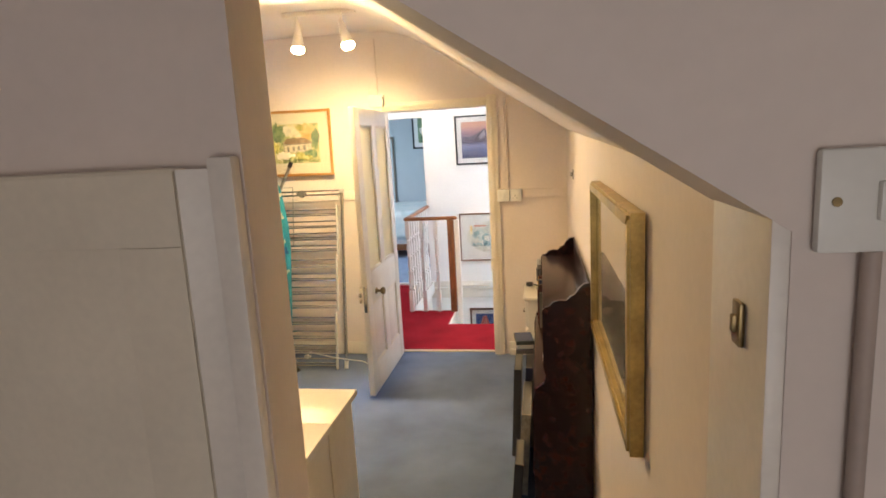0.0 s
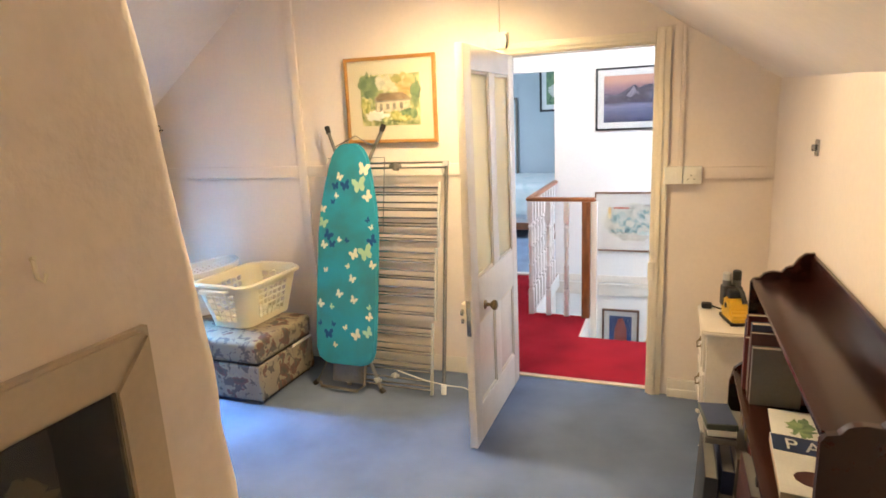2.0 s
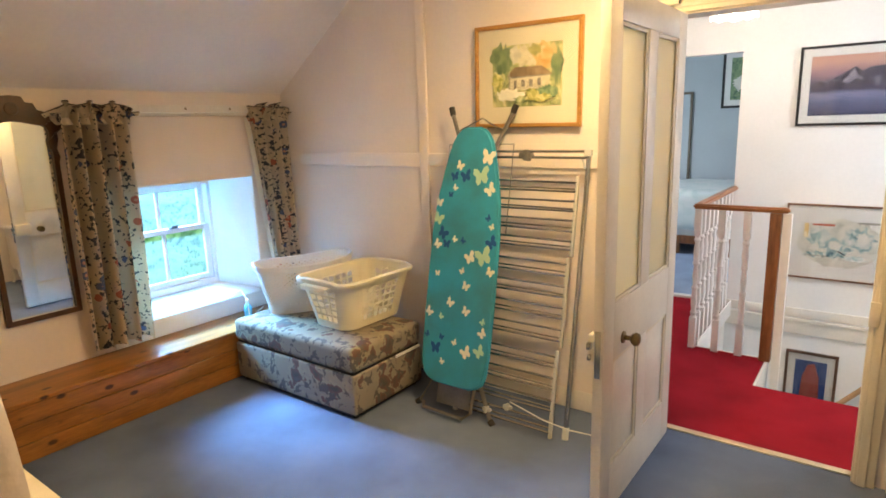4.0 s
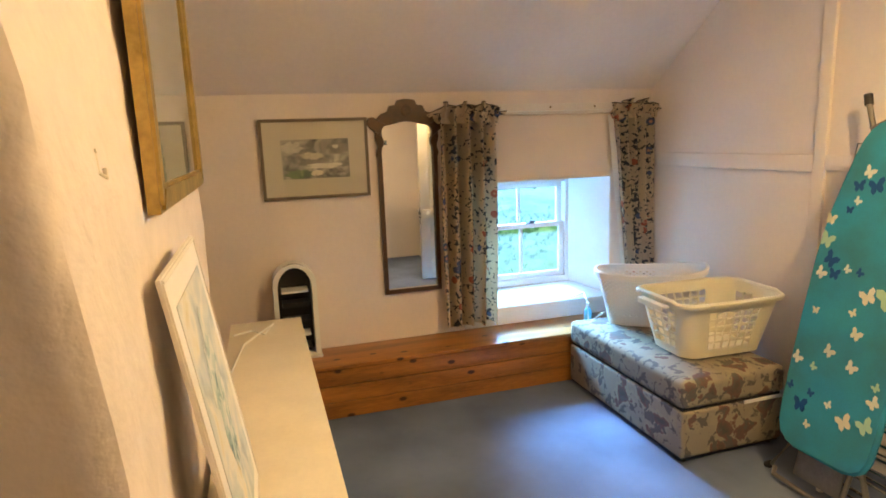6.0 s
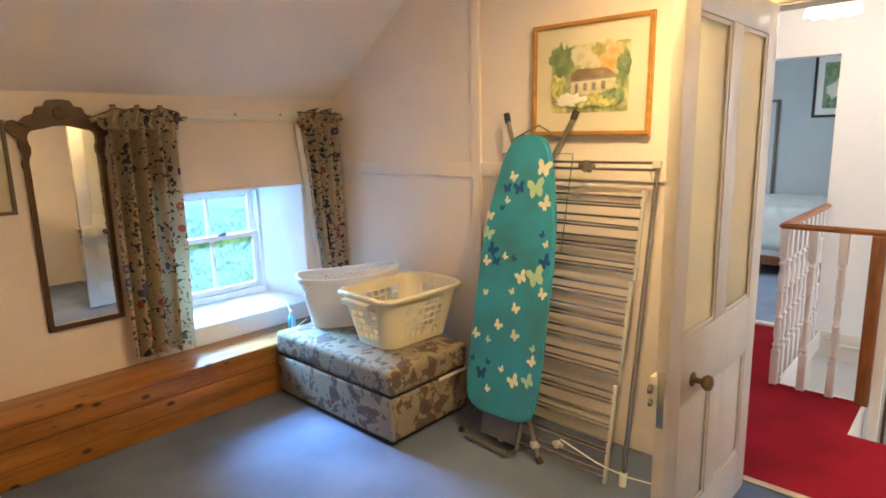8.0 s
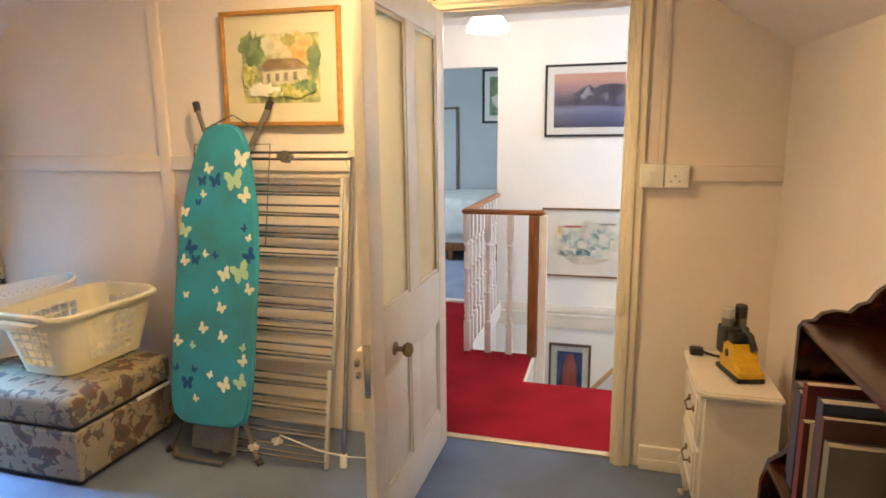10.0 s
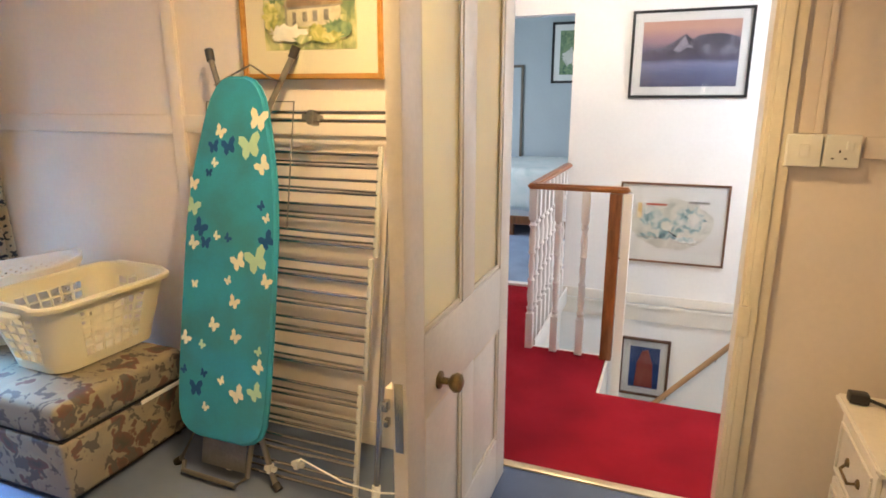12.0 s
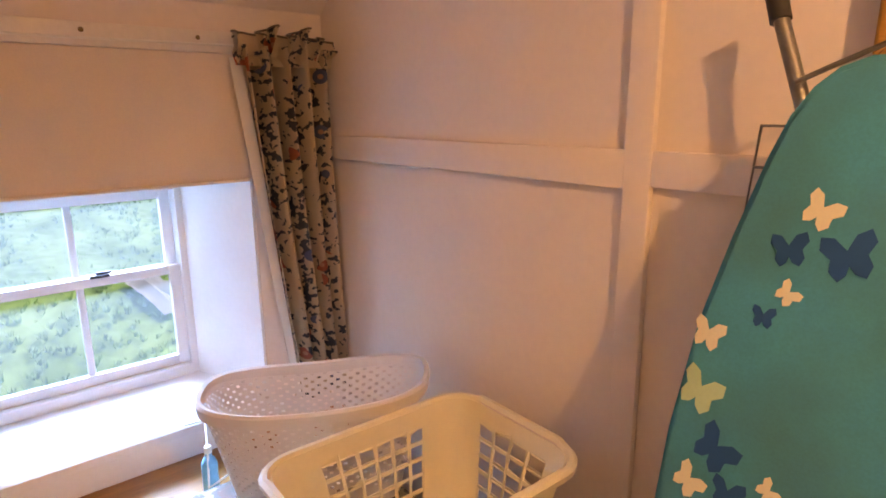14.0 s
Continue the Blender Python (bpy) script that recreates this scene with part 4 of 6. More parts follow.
# ---- ottoman, basket, bin ----
def ottoman():
    ob = thing("ottoman", "brocade-covered storage ottoman in beige and mauve with a padded lid", "ottoman", (-2.492, 6.128, 0))
    w, d = 0.507, 0.288
    part("base", box_bm(-w, w, -d, d, 0.028, 0.252, 0.014, 3), OTT, ob)
    bm = box_bm(-w - 0.003, w + 0.003, -d - 0.003, d + 0.003, 0.262, 0.398, 0.035, 4)
    bmesh.ops.subdivide_edges(bm, edges=[e for e in bm.edges if e.calc_length() > 0.2], cuts=6, use_grid_fill=True)
    for v in bm.verts:
        if v.co.z > 0.30:
            v.co.z += 0.020 * max(0, 1 - (v.co.x / w) ** 2) * max(0, 1 - (v.co.y / d) ** 2) + 0.004 * noise.noise(v.co * 8)
    part("lid", bm, OTT, ob, "padded brocade lid")
    part("seam", box_bm(-w + 0.012, w - 0.012, -d + 0.012, d - 0.012, 0.252, 0.263), RUBBER, ob)
    part("plinth", box_bm(-w + 0.01, w - 0.01, -d + 0.01, d - 0.01, 0.018, 0.029), RUBBER, ob)
    for sx in (-1, 1):
        for sy in (-1, 1):
            part("foot", lathe_bm([(0.016, 0), (0.018, 0.010), (0.014, 0.020)], 12), RUBBER, ob, m=pose(sx * (w - 0.04), sy * (d - 0.04), 0))
    part("pull_tape", join_bm(box_bm(w + 0.003, w + 0.006, 0.05, 0.27, 0.244, 0.262, 0.001)), WHITEP, ob, "white woven pull tape")


ottoman()


def rounded_ring(a, b, r, n):
    """Points of a rounded rectangle of half sizes a, b."""
    out = []
    for cx, cy, a0 in ((a - r, b - r, 0), (-a + r, b - r, 90), (-a + r, -b + r, 180), (a - r, -b + r, 270)):
        out += [(cx + r * math.cos(radians(a0 + 90 * k / n)), cy + r * math.sin(radians(a0 + 90 * k / n))) for k in range(n + 1)]
    return out


def basket():
    ob = thing("laundry_basket", "cream plastic lattice laundry basket, empty, on the ottoman", "laundry basket")
    ob.matrix_world = pose(-2.305, 6.228, 0.418, 0, 0, 88)
    h = 0.285
    A0, B0, A1, B1 = 0.225, 0.150, 0.284, 0.205
    def ring_at(f):
        return [Vector((x, y, f * h)) for x, y in rounded_ring(A0 + (A1 - A0) * f, B0 + (B1 - B0) * f, 0.075, 5)]
    # lattice: long sides 8 cells across, short sides 4, as bars round the shell
    bm = bmesh.new()
    def quad(p, q, r, s):
        bm.faces.new([bm.verts.new(v) for v in (p, q, r, s)])
    rows = [0.0, 0.14, 0.28, 0.42, 0.56, 0.70, 0.84, 1.0]
    def pos(side, u, f):
        a, b = A0 + (A1 - A0) * f, B0 + (B1 - B0) * f
        r = 0.075
        if side % 2 == 0:
            s = 1 if side == 0 else -1
            return Vector((s * (a), (u * 2 - 1) * (b - r) * s, f * h))
        s = 1 if side == 1 else -1
        return Vector((-(u * 2 - 1) * (a - r) * s, s * b, f * h))
    for side in range(4):
        cells = 4 if side % 2 == 0 else 8
        for i in range(cells):
            u0, u1 = i / cells, (i + 1) / cells
            bar = 0.11 / cells
            for j in range(len(rows) - 1):
                f0, f1 = rows[j], rows[j + 1]
                solid_row = j == 0 or j == len(rows) - 2
                if solid_row or (side % 2 == 1 and i in (0, 7)):
                    quad(pos(side, u0, f0), pos(side, u1, f0), pos(side, u1, f1), pos(side, u0, f1))
                    continue
                g = 0.018
                quad(pos(side, u0, f0), pos(side, u0 + bar, f0), pos(side, u0 + bar, f1), pos(side, u0, f1))
                quad(pos(side, u1 - bar, f0), pos(side, u1, f0), pos(side, u1, f1), pos(side, u1 - bar, f1))
                quad(pos(side, u0 + bar, f0), pos(side, u1 - bar, f0), pos(side, u1 - bar, f0 + g), pos(side, u0 + bar, f0 + g))
                quad(pos(side, u0 + bar, f1 - g), pos(side, u1 - bar, f1 - g), pos(side, u1 - bar, f1), pos(side, u0 + bar, f1))
    low = ring_at(0.0)
    for c in range(4):
        for k in range(5):
            i = c * 6 + k
            for j in range(len(rows) - 1):
                ra, rb = ring_at(rows[j]), ring_at(rows[j + 1])
                quad(ra[i], ra[i + 1], rb[i + 1], rb[i])
    bm.faces.new([bm.verts.new(v) for v in low])
    bmesh.ops.remove_doubles(bm, verts=bm.verts[:], dist=0.0004)
    bmesh.ops.recalc_face_normals(bm, faces=bm.faces[:])
    bmesh.ops.solidify(bm, geom=bm.faces[:], thickness=0.003)
    part("body", bm, BASK, ob)
    ring = [Vector((x, y, h)) for x, y in rounded_ring(A1 + 0.006, B1 + 0.006, 0.08, 6)]
    rim = bmesh.new()
    sect = [(-0.006, -0.004), (0.0, 0.007), (0.010, 0.007), (0.018, 0.0), (0.016, -0.014), (0.012, -0.014), (0.011, -0.003)]
    loops = []
    for i, p in enumerate(ring):
        t = (ring[(i + 1) % len(ring)] - ring[i - 1]).normalized()
        o = Vector((t.y, -t.x, 0))
        dip = -0.018 * max(0, 1 - abs(p.x) / 0.12) if abs(p.y) > 0.15 else 0.008 * (abs(p.x) > 0.2)
        loops.append([rim.verts.new(p + o * a + Vector((0, 0, b + dip))) for a, b in sect])
    for i in range(len(loops)):
        a, b = loops[i], loops[(i + 1) % len(loops)]
        for k in range(len(sect)):
            rim.faces.new((a[k], a[(k + 1) % len(sect)], b[(k + 1) % len(sect)], b[k]))
    part("rim", rim, BASK, ob)
    lip = box_bm(-A1 - 0.050, -A1 - 0.012, -0.105, 0.105, h - 0.030, h - 0.018, 0.005)
    part("handle", join_bm(lip, box_bm(-A1 - 0.052, -A1 - 0.044, -0.10, 0.10, h - 0.045, h - 0.020, 0.003)), BASK, ob)


basket()


def laundry_bin():
    ob = thing("laundry_bin", "white plastic oval laundry bin with a woven perforated side", "laundry bin")
    ob.matrix_world = pose(-2.768, 6.225, 0.410, 0, 0, 56)
    n, rows = 96, 26
    bm = bmesh.new()
    grid = []
    for j in range(rows + 1):
        f = j / rows
        ring = []
        for i in range(n):
            a = 2 * math.pi * i / n
            k = 1.0 / (abs(math.cos(a)) ** 3 + abs(math.sin(a)) ** 3) ** (1 / 3)
            ax, ay = 0.225 + 0.075 * f, 0.118 + 0.037 * f
            top = 0.318 + 0.012 * math.cos(2 * a) + 0.016 * math.cos(a)
            ring.append(bm.verts.new((ax * k * math.cos(a), ay * k * math.sin(a), top * f)))
        grid.append(ring)
    for j in range(rows):
        for i in range(n):
            if 4 < j < rows - 2 and (i + j) % 2 == 0:
                q = [grid[j][i], grid[j][(i + 1) % n], grid[j + 1][(i + 1) % n], grid[j + 1][i]]
                c = sum((v.co for v in q), Vector()) / 4
                inner = [bm.verts.new(c + (v.co - c) * 0.55) for v in q]
                for k in range(4):
                    bm.faces.new((q[k], q[(k + 1) % 4], inner[(k + 1) % 4], inner[k]))
            else:
                bm.faces.new((grid[j][i], grid[j][(i + 1) % n], grid[j + 1][(i + 1) % n], grid[j + 1][i]))
    bm.faces.new(grid[0][::-1])
    part("body", bm, BIN, ob)
    rim = bmesh.new()
    loops = []
    for v in range(n):
        a = 2 * math.pi * v / n
        k = 1.0 / (abs(math.cos(a)) ** 3 + abs(math.sin(a)) ** 3) ** (1 / 3)
        top = 0.318 + 0.012 * math.cos(2 * a) + 0.016 * math.cos(a)
        loops.append([rim.verts.new(((0.30 + e) * k * math.cos(a), (0.155 + e) * k * math.sin(a), top + z)) for e, z in ((-0.003, -0.03), (-0.004, 0.004), (0.006, 0.007), (0.012, 0.0), (0.008, -0.03), (0.0, -0.034))])
    for i in range(n):
        a, b = loops[i], loops[(i + 1) % n]
        for k in range(6):
            rim.faces.new((a[k], a[(k + 1) % 6], b[(k + 1) % 6], b[k]))
    part("rim", rim, BIN, ob)


laundry_bin()


# ---- ironing board leaning on the wall; local x across, z along the board, -y to the room ----
def ironing_board():
    ob = thing("ironing_board", "folded ironing board in a teal butterfly-print cover leaning on the wall", "ironing board")
    ob.matrix_world = pose(-1.60, 6.155, 0.0, -11.45)
    prof = [(0.168, 0.11), (0.182, 0.155), (0.21, 0.19), (0.26, 0.208), (0.36, 0.215), (0.6, 0.217), (0.98, 0.213), (1.16, 0.197), (1.29, 0.172), (1.41, 0.144), (1.47, 0.125), (1.51, 0.102), (1.535, 0.075), (1.548, 0.04)]
    out = [(-w, v) for v, w in prof] + [(w, v) for v, w in prof[::-1]]
    bm = prism_bm(out, 0.034, "y", -0.017)
    bmesh.ops.recalc_face_normals(bm, faces=bm.faces[:])
    bmesh.ops.bevel(bm, geom=[e for e in bm.edges if abs(e.verts[0].co.y - e.verts[1].co.y) < 1e-5], offset=0.012, segments=3, affect="EDGES")
    cover = part("cover", bm, TEAL, ob)

    def butterfly(u, v, s, material, turn):
        k = 0.0072 * s
        wing = [(0.0, 0.35), (0.5, 1.0), (1.15, 1.15), (1.3, 0.55), (0.85, 0.05), (1.0, -0.5), (0.65, -1.0), (0.2, -0.75), (0.0, -0.35)]
        pts = wing + [(-x * 0.92, z) for x, z in wing[::-1][1:-1]]
        c, s2 = math.cos(turn), math.sin(turn)
        part("printed_butterfly", prism_bm([(u + k * (x * c - z * s2) * 0.9, v + k * (x * s2 + z * c)) for x, z in pts], 0.0006, "y", -0.0182), material, cover)
    rnd = random.Random(4)
    WH = [(-0.06, 1.341, 3), (-0.08, 1.225, 2), (-0.175, 1.142, 3), (-0.164, 0.916, 3), (-0.055, 0.951, 2), (0.109, 1.385, 5), (0.139, 1.219, 4), (0.168, 1.03, 2), (0.052, 0.861, 4), (0.18, 0.80, 3), (-0.147, 0.759, 2), (0.041, 0.709, 3), (-0.049, 0.612, 3), (-0.18, 0.545, 3), (0.054, 0.579, 3), (0.168, 0.479, 3), (0.078, 0.362, 4), (0.001, 0.403, 2), (0.01, 0.787, 2), (-0.07, 0.29, 2)]
    GR = [(-0.172, 1.054, 4), (0.077, 1.288, 6), (0.133, 0.873, 6), (0.159, 0.382, 4), (0.164, 0.538, 2), (-0.10, 0.53, 2)]
    BL = [(-0.088, 1.284, 3), (-0.018, 1.286, 4), (-0.104, 1.186, 2), (-0.135, 0.977, 4), (-0.105, 0.921, 3), (-0.002, 0.947, 2), (0.143, 1.074, 2), (0.175, 0.949, 4), (-0.118, 0.356, 4), (-0.085, 0.42, 2), (-0.18, 0.42, 2)]
    for rows_, material in ((WH, BF_WHITE), (GR, BF_GREEN), (BL, BF_BLUE)):
        for u, v, s in rows_:
            butterfly(u, v, s, material, rnd.uniform(-0.9, 0.9))
    for s in (-1, 1):
        leg = part("leg", tube_bm([(s * 0.238, 0.04, 0.012), (s * 0.13, 0.042 + 0.01 * s, 0.22), (-s * 0.02, 0.045 + 0.012 * s, 1.05), (-s * 0.115, 0.05 + 0.012 * s, 1.45), (-s * 0.19, 0.056, 1.635)], 0.0115, 10), GREYM, ob)
        part("cap", tube_bm([(-s * 0.187, 0.056, 1.625), (-s * 0.202, 0.057, 1.668)], [0.016, 0.0165], 12), RUBBER, leg, "black rubber end cap")
        part("cap", tube_bm([(s * 0.228, 0.041, 0.030), (s * 0.25, 0.038, 0.012)], [0.016, 0.0165], 12), RUBBER, leg, "black rubber end cap")
    part("base_bar", tube_bm([(-0.20, 0.03, 0.03), (-0.16, -0.02, 0.022), (0.10, -0.03, 0.020), (0.13, 0.0, 0.05), (0.13, 0.02, 0.2)], 0.010, 8), GREYM, ob)
    part("back_plate", box_bm(-0.10, 0.11, 0.012, 0.018, 0.055, 0.24, 0.002), GREYM, ob, "grey steel plate under the cover")
    part("iron_rest", join_bm(tube_bm([(-0.175, 0.03, 1.12), (-0.175, 0.03, 1.462), (0.225, 0.03, 1.462), (0.225, 0.03, 1.0)], 0.003, 6), tube_bm([(-0.14, 0.03, 1.525), (-0.10, 0.032, 1.545), (0.02, 0.034, 1.60), (0.12, 0.032, 1.545), (0.17, 0.03, 1.535)], 0.004, 6), tube_bm([(-0.175, 0.03, 1.40), (0.225, 0.03, 1.40)], 0.0025, 6)), GREYM, ob, "grey wire iron rest")


ironing_board()


# ---- clothes airer folded flat against the wall ----
def airer():
    ob = thing("clothes_airer", "folded silver clothes airer with many rails, leaning on the wall", "clothes airer")
    ob.matrix_world = pose(-1.30, 6.275, 0.0, -9.6)
    for u in (-0.34, 0.315):
        st = part("stile", tube_bm([(u, 0.0, 0.0), (u, 0.0, 1.41)], 0.0115, 10), ALU, ob)
        part("foot", tube_bm([(u, 0.0, 0.0), (u, 0.0, 0.06)], 0.016, 10), WHITEP, st, "white plastic foot")
    for z in (1.378, 1.408):
        part("rail", tube_bm([(-0.34, 0.0, z), (0.315, 0.0, z)], 0.007, 8), ALU, ob)
    part("corner_joint", box_bm(0.292, 0.330, -0.014, 0.014, 1.385, 1.418, 0.007), GREYP, ob)
    part("brace", tube_bm([(0.262, 0, 1.386), (0.286, 0, 1.366), (0.298, 0, 1.325)], 0.005, 8), GREYP, ob)
    part("clip", join_bm(box_bm(-0.055, 0.015, -0.022, 0.02, 1.375, 1.40, 0.006), box_bm(-0.03, 0.0, -0.028, 0.02, 1.36, 1.415, 0.008)), GREYM, ob, "grey plastic hinge clip")
    rnd = random.Random(2)
    for u1, z0, z1, y in ((0.276, 0.90, 1.29, -0.020), (0.267, 0.455, 0.895, -0.034), (0.256, 0.0, 0.44, -0.048)):
        part("wing_stile", box_bm(u1 - 0.0095, u1 + 0.0095, y - 0.009, y + 0.009, z0, z1, 0.006), GREYP, ob)
        part("wing_stile", box_bm(-0.31 - 0.012, -0.31 + 0.012, y - 0.010, y + 0.010, z0, z1, 0.005), GREYP, ob)
        k = 8
        for i in range(k):
            z = z0 + 0.03 + (z1 - z0 - 0.06) * i / (k - 1)
            part("rail", tube_bm([(-0.31, y - 0.004, z), (u1, y - 0.004, z + rnd.uniform(-0.004, 0.004))], 0.0058, 8), ALU, ob)
            if i % 2 == 0:
                part("rail", tube_bm([(-0.31, y + 0.012, z + 0.016), (u1, y + 0.012, z + 0.014 + rnd.uniform(-0.006, 0.004))], 0.0045, 8), ALU, ob)
    for u, z in ((0.02, 0.105), (-0.10, 0.062)):
        part("wheel_clip", join_bm(box_bm(u - 0.024, u + 0.028, -0.082, -0.062, z - 0.010, z + 0.010, 0.007), box_bm(u - 0.010, u + 0.010, -0.088, -0.057, z - 0.017, z + 0.017, 0.007)), GREYP, ob, "white plastic swivel clip")


airer()
solid("floor_cable", tube_bm([(-1.25, 6.20, 0.16), (-1.05, 6.17, 0.13), (-0.93, 6.2, 0.10), (-0.86, 6.28, 0.06), (-0.80, 6.33, 0.008), (-0.70, 6.30, 0.006), (-0.66, 6.38, 0.006)], 0.0032, 8), WHITEP, "white mains cable trailing to the carpet", "cable")

# ---- curtains ----
def curtain(y0, y1, zt, zb, lean, shift, label, seed):
    ob = thing("curtain", label, "curtain", (XL, 0, 0), "window curtains")
    rnd = random.Random(seed)
    bm = bmesh.new()
    nu, nv = 90, 26
    ph = [rnd.uniform(0, 6) for _ in range(4)]
    rows_ = []
    for j in range(nv + 1):
        f = j / nv
        z = zt + (zb - zt) * f
        row = []
        for i in range(nu + 1):
            s = i / nu
            amp = 0.042 + 0.006 * f
            x = 0.066 + amp * math.sin(s * 2 * math.pi * 4.2 + ph[0] + 0.6 * math.sin(f * 3 + ph[1])) + 0.010 * math.sin(s * 23 + ph[2] + f * 2)
            wide = 1.0 - lean * f
            y = y0 + (y1 - y0) * (0.5 + (s - 0.5) * wide) + shift * f + 0.012 * math.sin(s * 28 + f * 3 + ph[3]) * f
            row.append(bm.verts.new((x, y, z + 0.012 * math.sin(s * 28 + ph[0]) * (f > 0.95))))
        rows_.append(row)
    for a, b in zip(rows_, rows_[1:]):
        for i in range(nu):
            bm.faces.new((a[i], a[i + 1], b[i + 1], b[i]))
    bmesh.ops.solidify(bm, geom=bm.faces[:], thickness=0.003)
    part("drape", bm, CURT, ob)
    fr = bmesh.new()
    ra = []
    for k, (dz, dx) in enumerate(((-0.060, 0.006), (-0.028, -0.010), (-0.006, 0.006), (0.022, 0.016), (0.044, 0.020))):
        row = []
        for i in range(91):
            u = i / 90
            end = max(0, 1 - u * 8) + max(0, (u - 1) * 8 + 1)
            w = u * 2 * math.pi * 6.3 + ph[1] + 0.7 * math.sin(u * 17 + ph[2])
            loose = (0.0, 0.25, 0.5, 0.9, 1.2)[k]
            row.append(fr.verts.new((0.082 + dx + 0.034 * loose * math.sin(w) + 0.02 * end * (k > 1), y0 - 0.015 + (y1 - y0 + 0.03) * u + loose * (0.020 * math.cos(w) - 0.035 * end * (1 if u < 0.5 else -1)), zt + dz + 0.013 * loose * math.sin(w * 0.5 + ph[3]) - 0.040 * end * (k > 2))))
        ra.append(row)
    for a, b in zip(ra, ra[1:]):
        for i in range(90):
            fr.faces.new((a[i], a[i + 1], b[i + 1], b[i]))
    hem = [v.co.copy() for v in ra[-1]]
    bmesh.ops.solidify(fr, geom=fr.faces[:], thickness=0.002)
    part("frill", fr, CURT, ob, "gathered frill heading")
    part("edging", tube_bm(hem, 0.0035, 5), GREYW, ob, "dark bound edge of the frill")
    return ob


curtain(5.130, 5.48, 1.650, 0.36, 0.08, -0.01, "floral print curtain, cream with blue and rose, beside the mirror", 3)
cr = curtain(6.285, 6.585, 1.655, 0.42, 0.34, 0.075, "floral print curtain drawn back into the room's corner", 8)
lin = prism_bm([(6.262, 1.62), (6.30, 1.62), (6.45, 0.44), (6.405, 0.44)], 0.003, "x", 0.052)
part("lining", lin, LINING, cr, "white cotton lining")
solid("curtain_wire", tube_bm([(XL + 0.06, 5.12, 1.655), (XL + 0.06, 5.8, 1.650), (XL + 0.06, 6.60, 1.657)], 0.0035, 8), WHITEP, "thin white curtain wire strung above the window", "curtain wire")
for y in (5.13, 6.595):
    solid("curtain_hook", join_bm(tube_bm([(XL + 0.019, y, 1.657), (XL + 0.066, y, 1.657)], 0.005, 8), lathe_bm([(0.011, 0), (0.011, 0.004)], 12, (XL + 0.02, y, 1.65))), WHITEP, "small white curtain wire hook on the head board", "hook")


# ---- mirror with a fretted crest on the window wall: local y across, z up, x to the room ----
def ornate_mirror():
    ob = thing("wall_mirror", "tall wall mirror in a carved walnut frame with a fretted crest", "mirror", (XL + 0.002, 4.955, 0.0))
    half_o = [(0.0, 0.598), (0.176, 0.598), (0.178, 1.40), (0.186, 1.43), (0.176, 1.47), (0.188, 1.52), (0.186, 1.56), (0.214, 1.575), (0.232, 1.60), (0.222, 1.635), (0.196, 1.64), (0.182, 1.622), (0.15, 1.655), (0.112, 1.668), (0.098, 1.70), (0.064, 1.704), (0.05, 1.732), (0.0, 1.738)]
    half_i = [(0.0, 0.625), (0.152, 0.625), (0.154, 1.40), (0.156, 1.43), (0.152, 1.46), (0.142, 1.48), (0.14, 1.51), (0.148, 1.53), (0.15, 1.555), (0.144, 1.575), (0.13, 1.588), (0.112, 1.592), (0.09, 1.596), (0.07, 1.600), (0.05, 1.606), (0.034, 1.609), (0.016, 1.611), (0.0, 1.612)]
    o = half_o + [(-y, z) for y, z in half_o[::-1][1:-1]]
    q = half_i + [(-y, z) for y, z in half_i[::-1][1:-1]]
    bm = bmesh.new()
    n = len(o)
    L = [[bm.verts.new((x, y, z)) for y, z in pts] for x, pts in ((0.0, o), (0.022, o), (0.022, q), (0.004, q))]
    for a, b in zip(L, L[1:] + L[:1]):
        for i in range(n):
            bm.faces.new((a[i], a[(i + 1) % n], b[(i + 1) % n], b[i]))
    part("frame", bm, WALNUT, ob)
    part("glass", prism_bm(q, 0.002, "x", 0.004), MIRROR, ob, "silvered mirror glass")
    part("crest_carving", join_bm(lathe_bm([(0.032, 0), (0.028, 0.006), (0.010, 0.010)], 16)), WALNUT, ob, m=pose(0.022, 0, 1.672, 0, 90))


ornate_mirror()


# ---- arched disc stand ----
def disc_stand():
    ob = thing("disc_stand", "white arched disc stand holding dark and white cases", "disc rack", (XL + 0.075, 4.252, 0.312))
    w, h = 0.118, 0.545
    arc = [(-w, 0.0), (-w, h - w)] + [(-w * math.cos(radians(a)), h - w + w * math.sin(radians(a))) for a in range(15, 180, 15)] + [(w, h - w), (w, 0.0)]
    inn = [(y * 0.78, z if z < 0.01 else z - 0.02) for y, z in arc]
    bm = bmesh.new()
    n = len(arc)
    L = [[bm.verts.new((x, y, z)) for y, z in pts] for x, pts in ((-0.07, arc), (0.06, arc), (0.06, inn), (-0.07, inn))]
    for a, b in zip(L, L[1:] + L[:1]):
        for i in range(n - 1):
            bm.faces.new((a[i], a[i + 1], b[i + 1], b[i]))
    part("shell", bm, WHITEP, ob)
    part("base", box_bm(-0.07, 0.075, -w - 0.008, w + 0.008, 0.0, 0.018, 0.004), WHITEP, ob)
    part("back", prism_bm(inn, 0.004, "x", -0.066), RUBBER, ob)
    part("tube", tube_bm([(0.05, y * 0.86, z) for y, z in arc[1:-1]], 0.005, 8), ALU, ob, "chrome tube")
    for i in range(5):
        z = 0.04 + 0.085 * i
        part("disc_case", box_bm(-0.06, 0.05 - 0.01 * (i % 2), -0.072, 0.072, z, z + 0.012 + 0.014 * (i % 3 == 0), 0.002), (DARKP, WHITEP, DARKP)[i % 3], ob)


disc_stand()


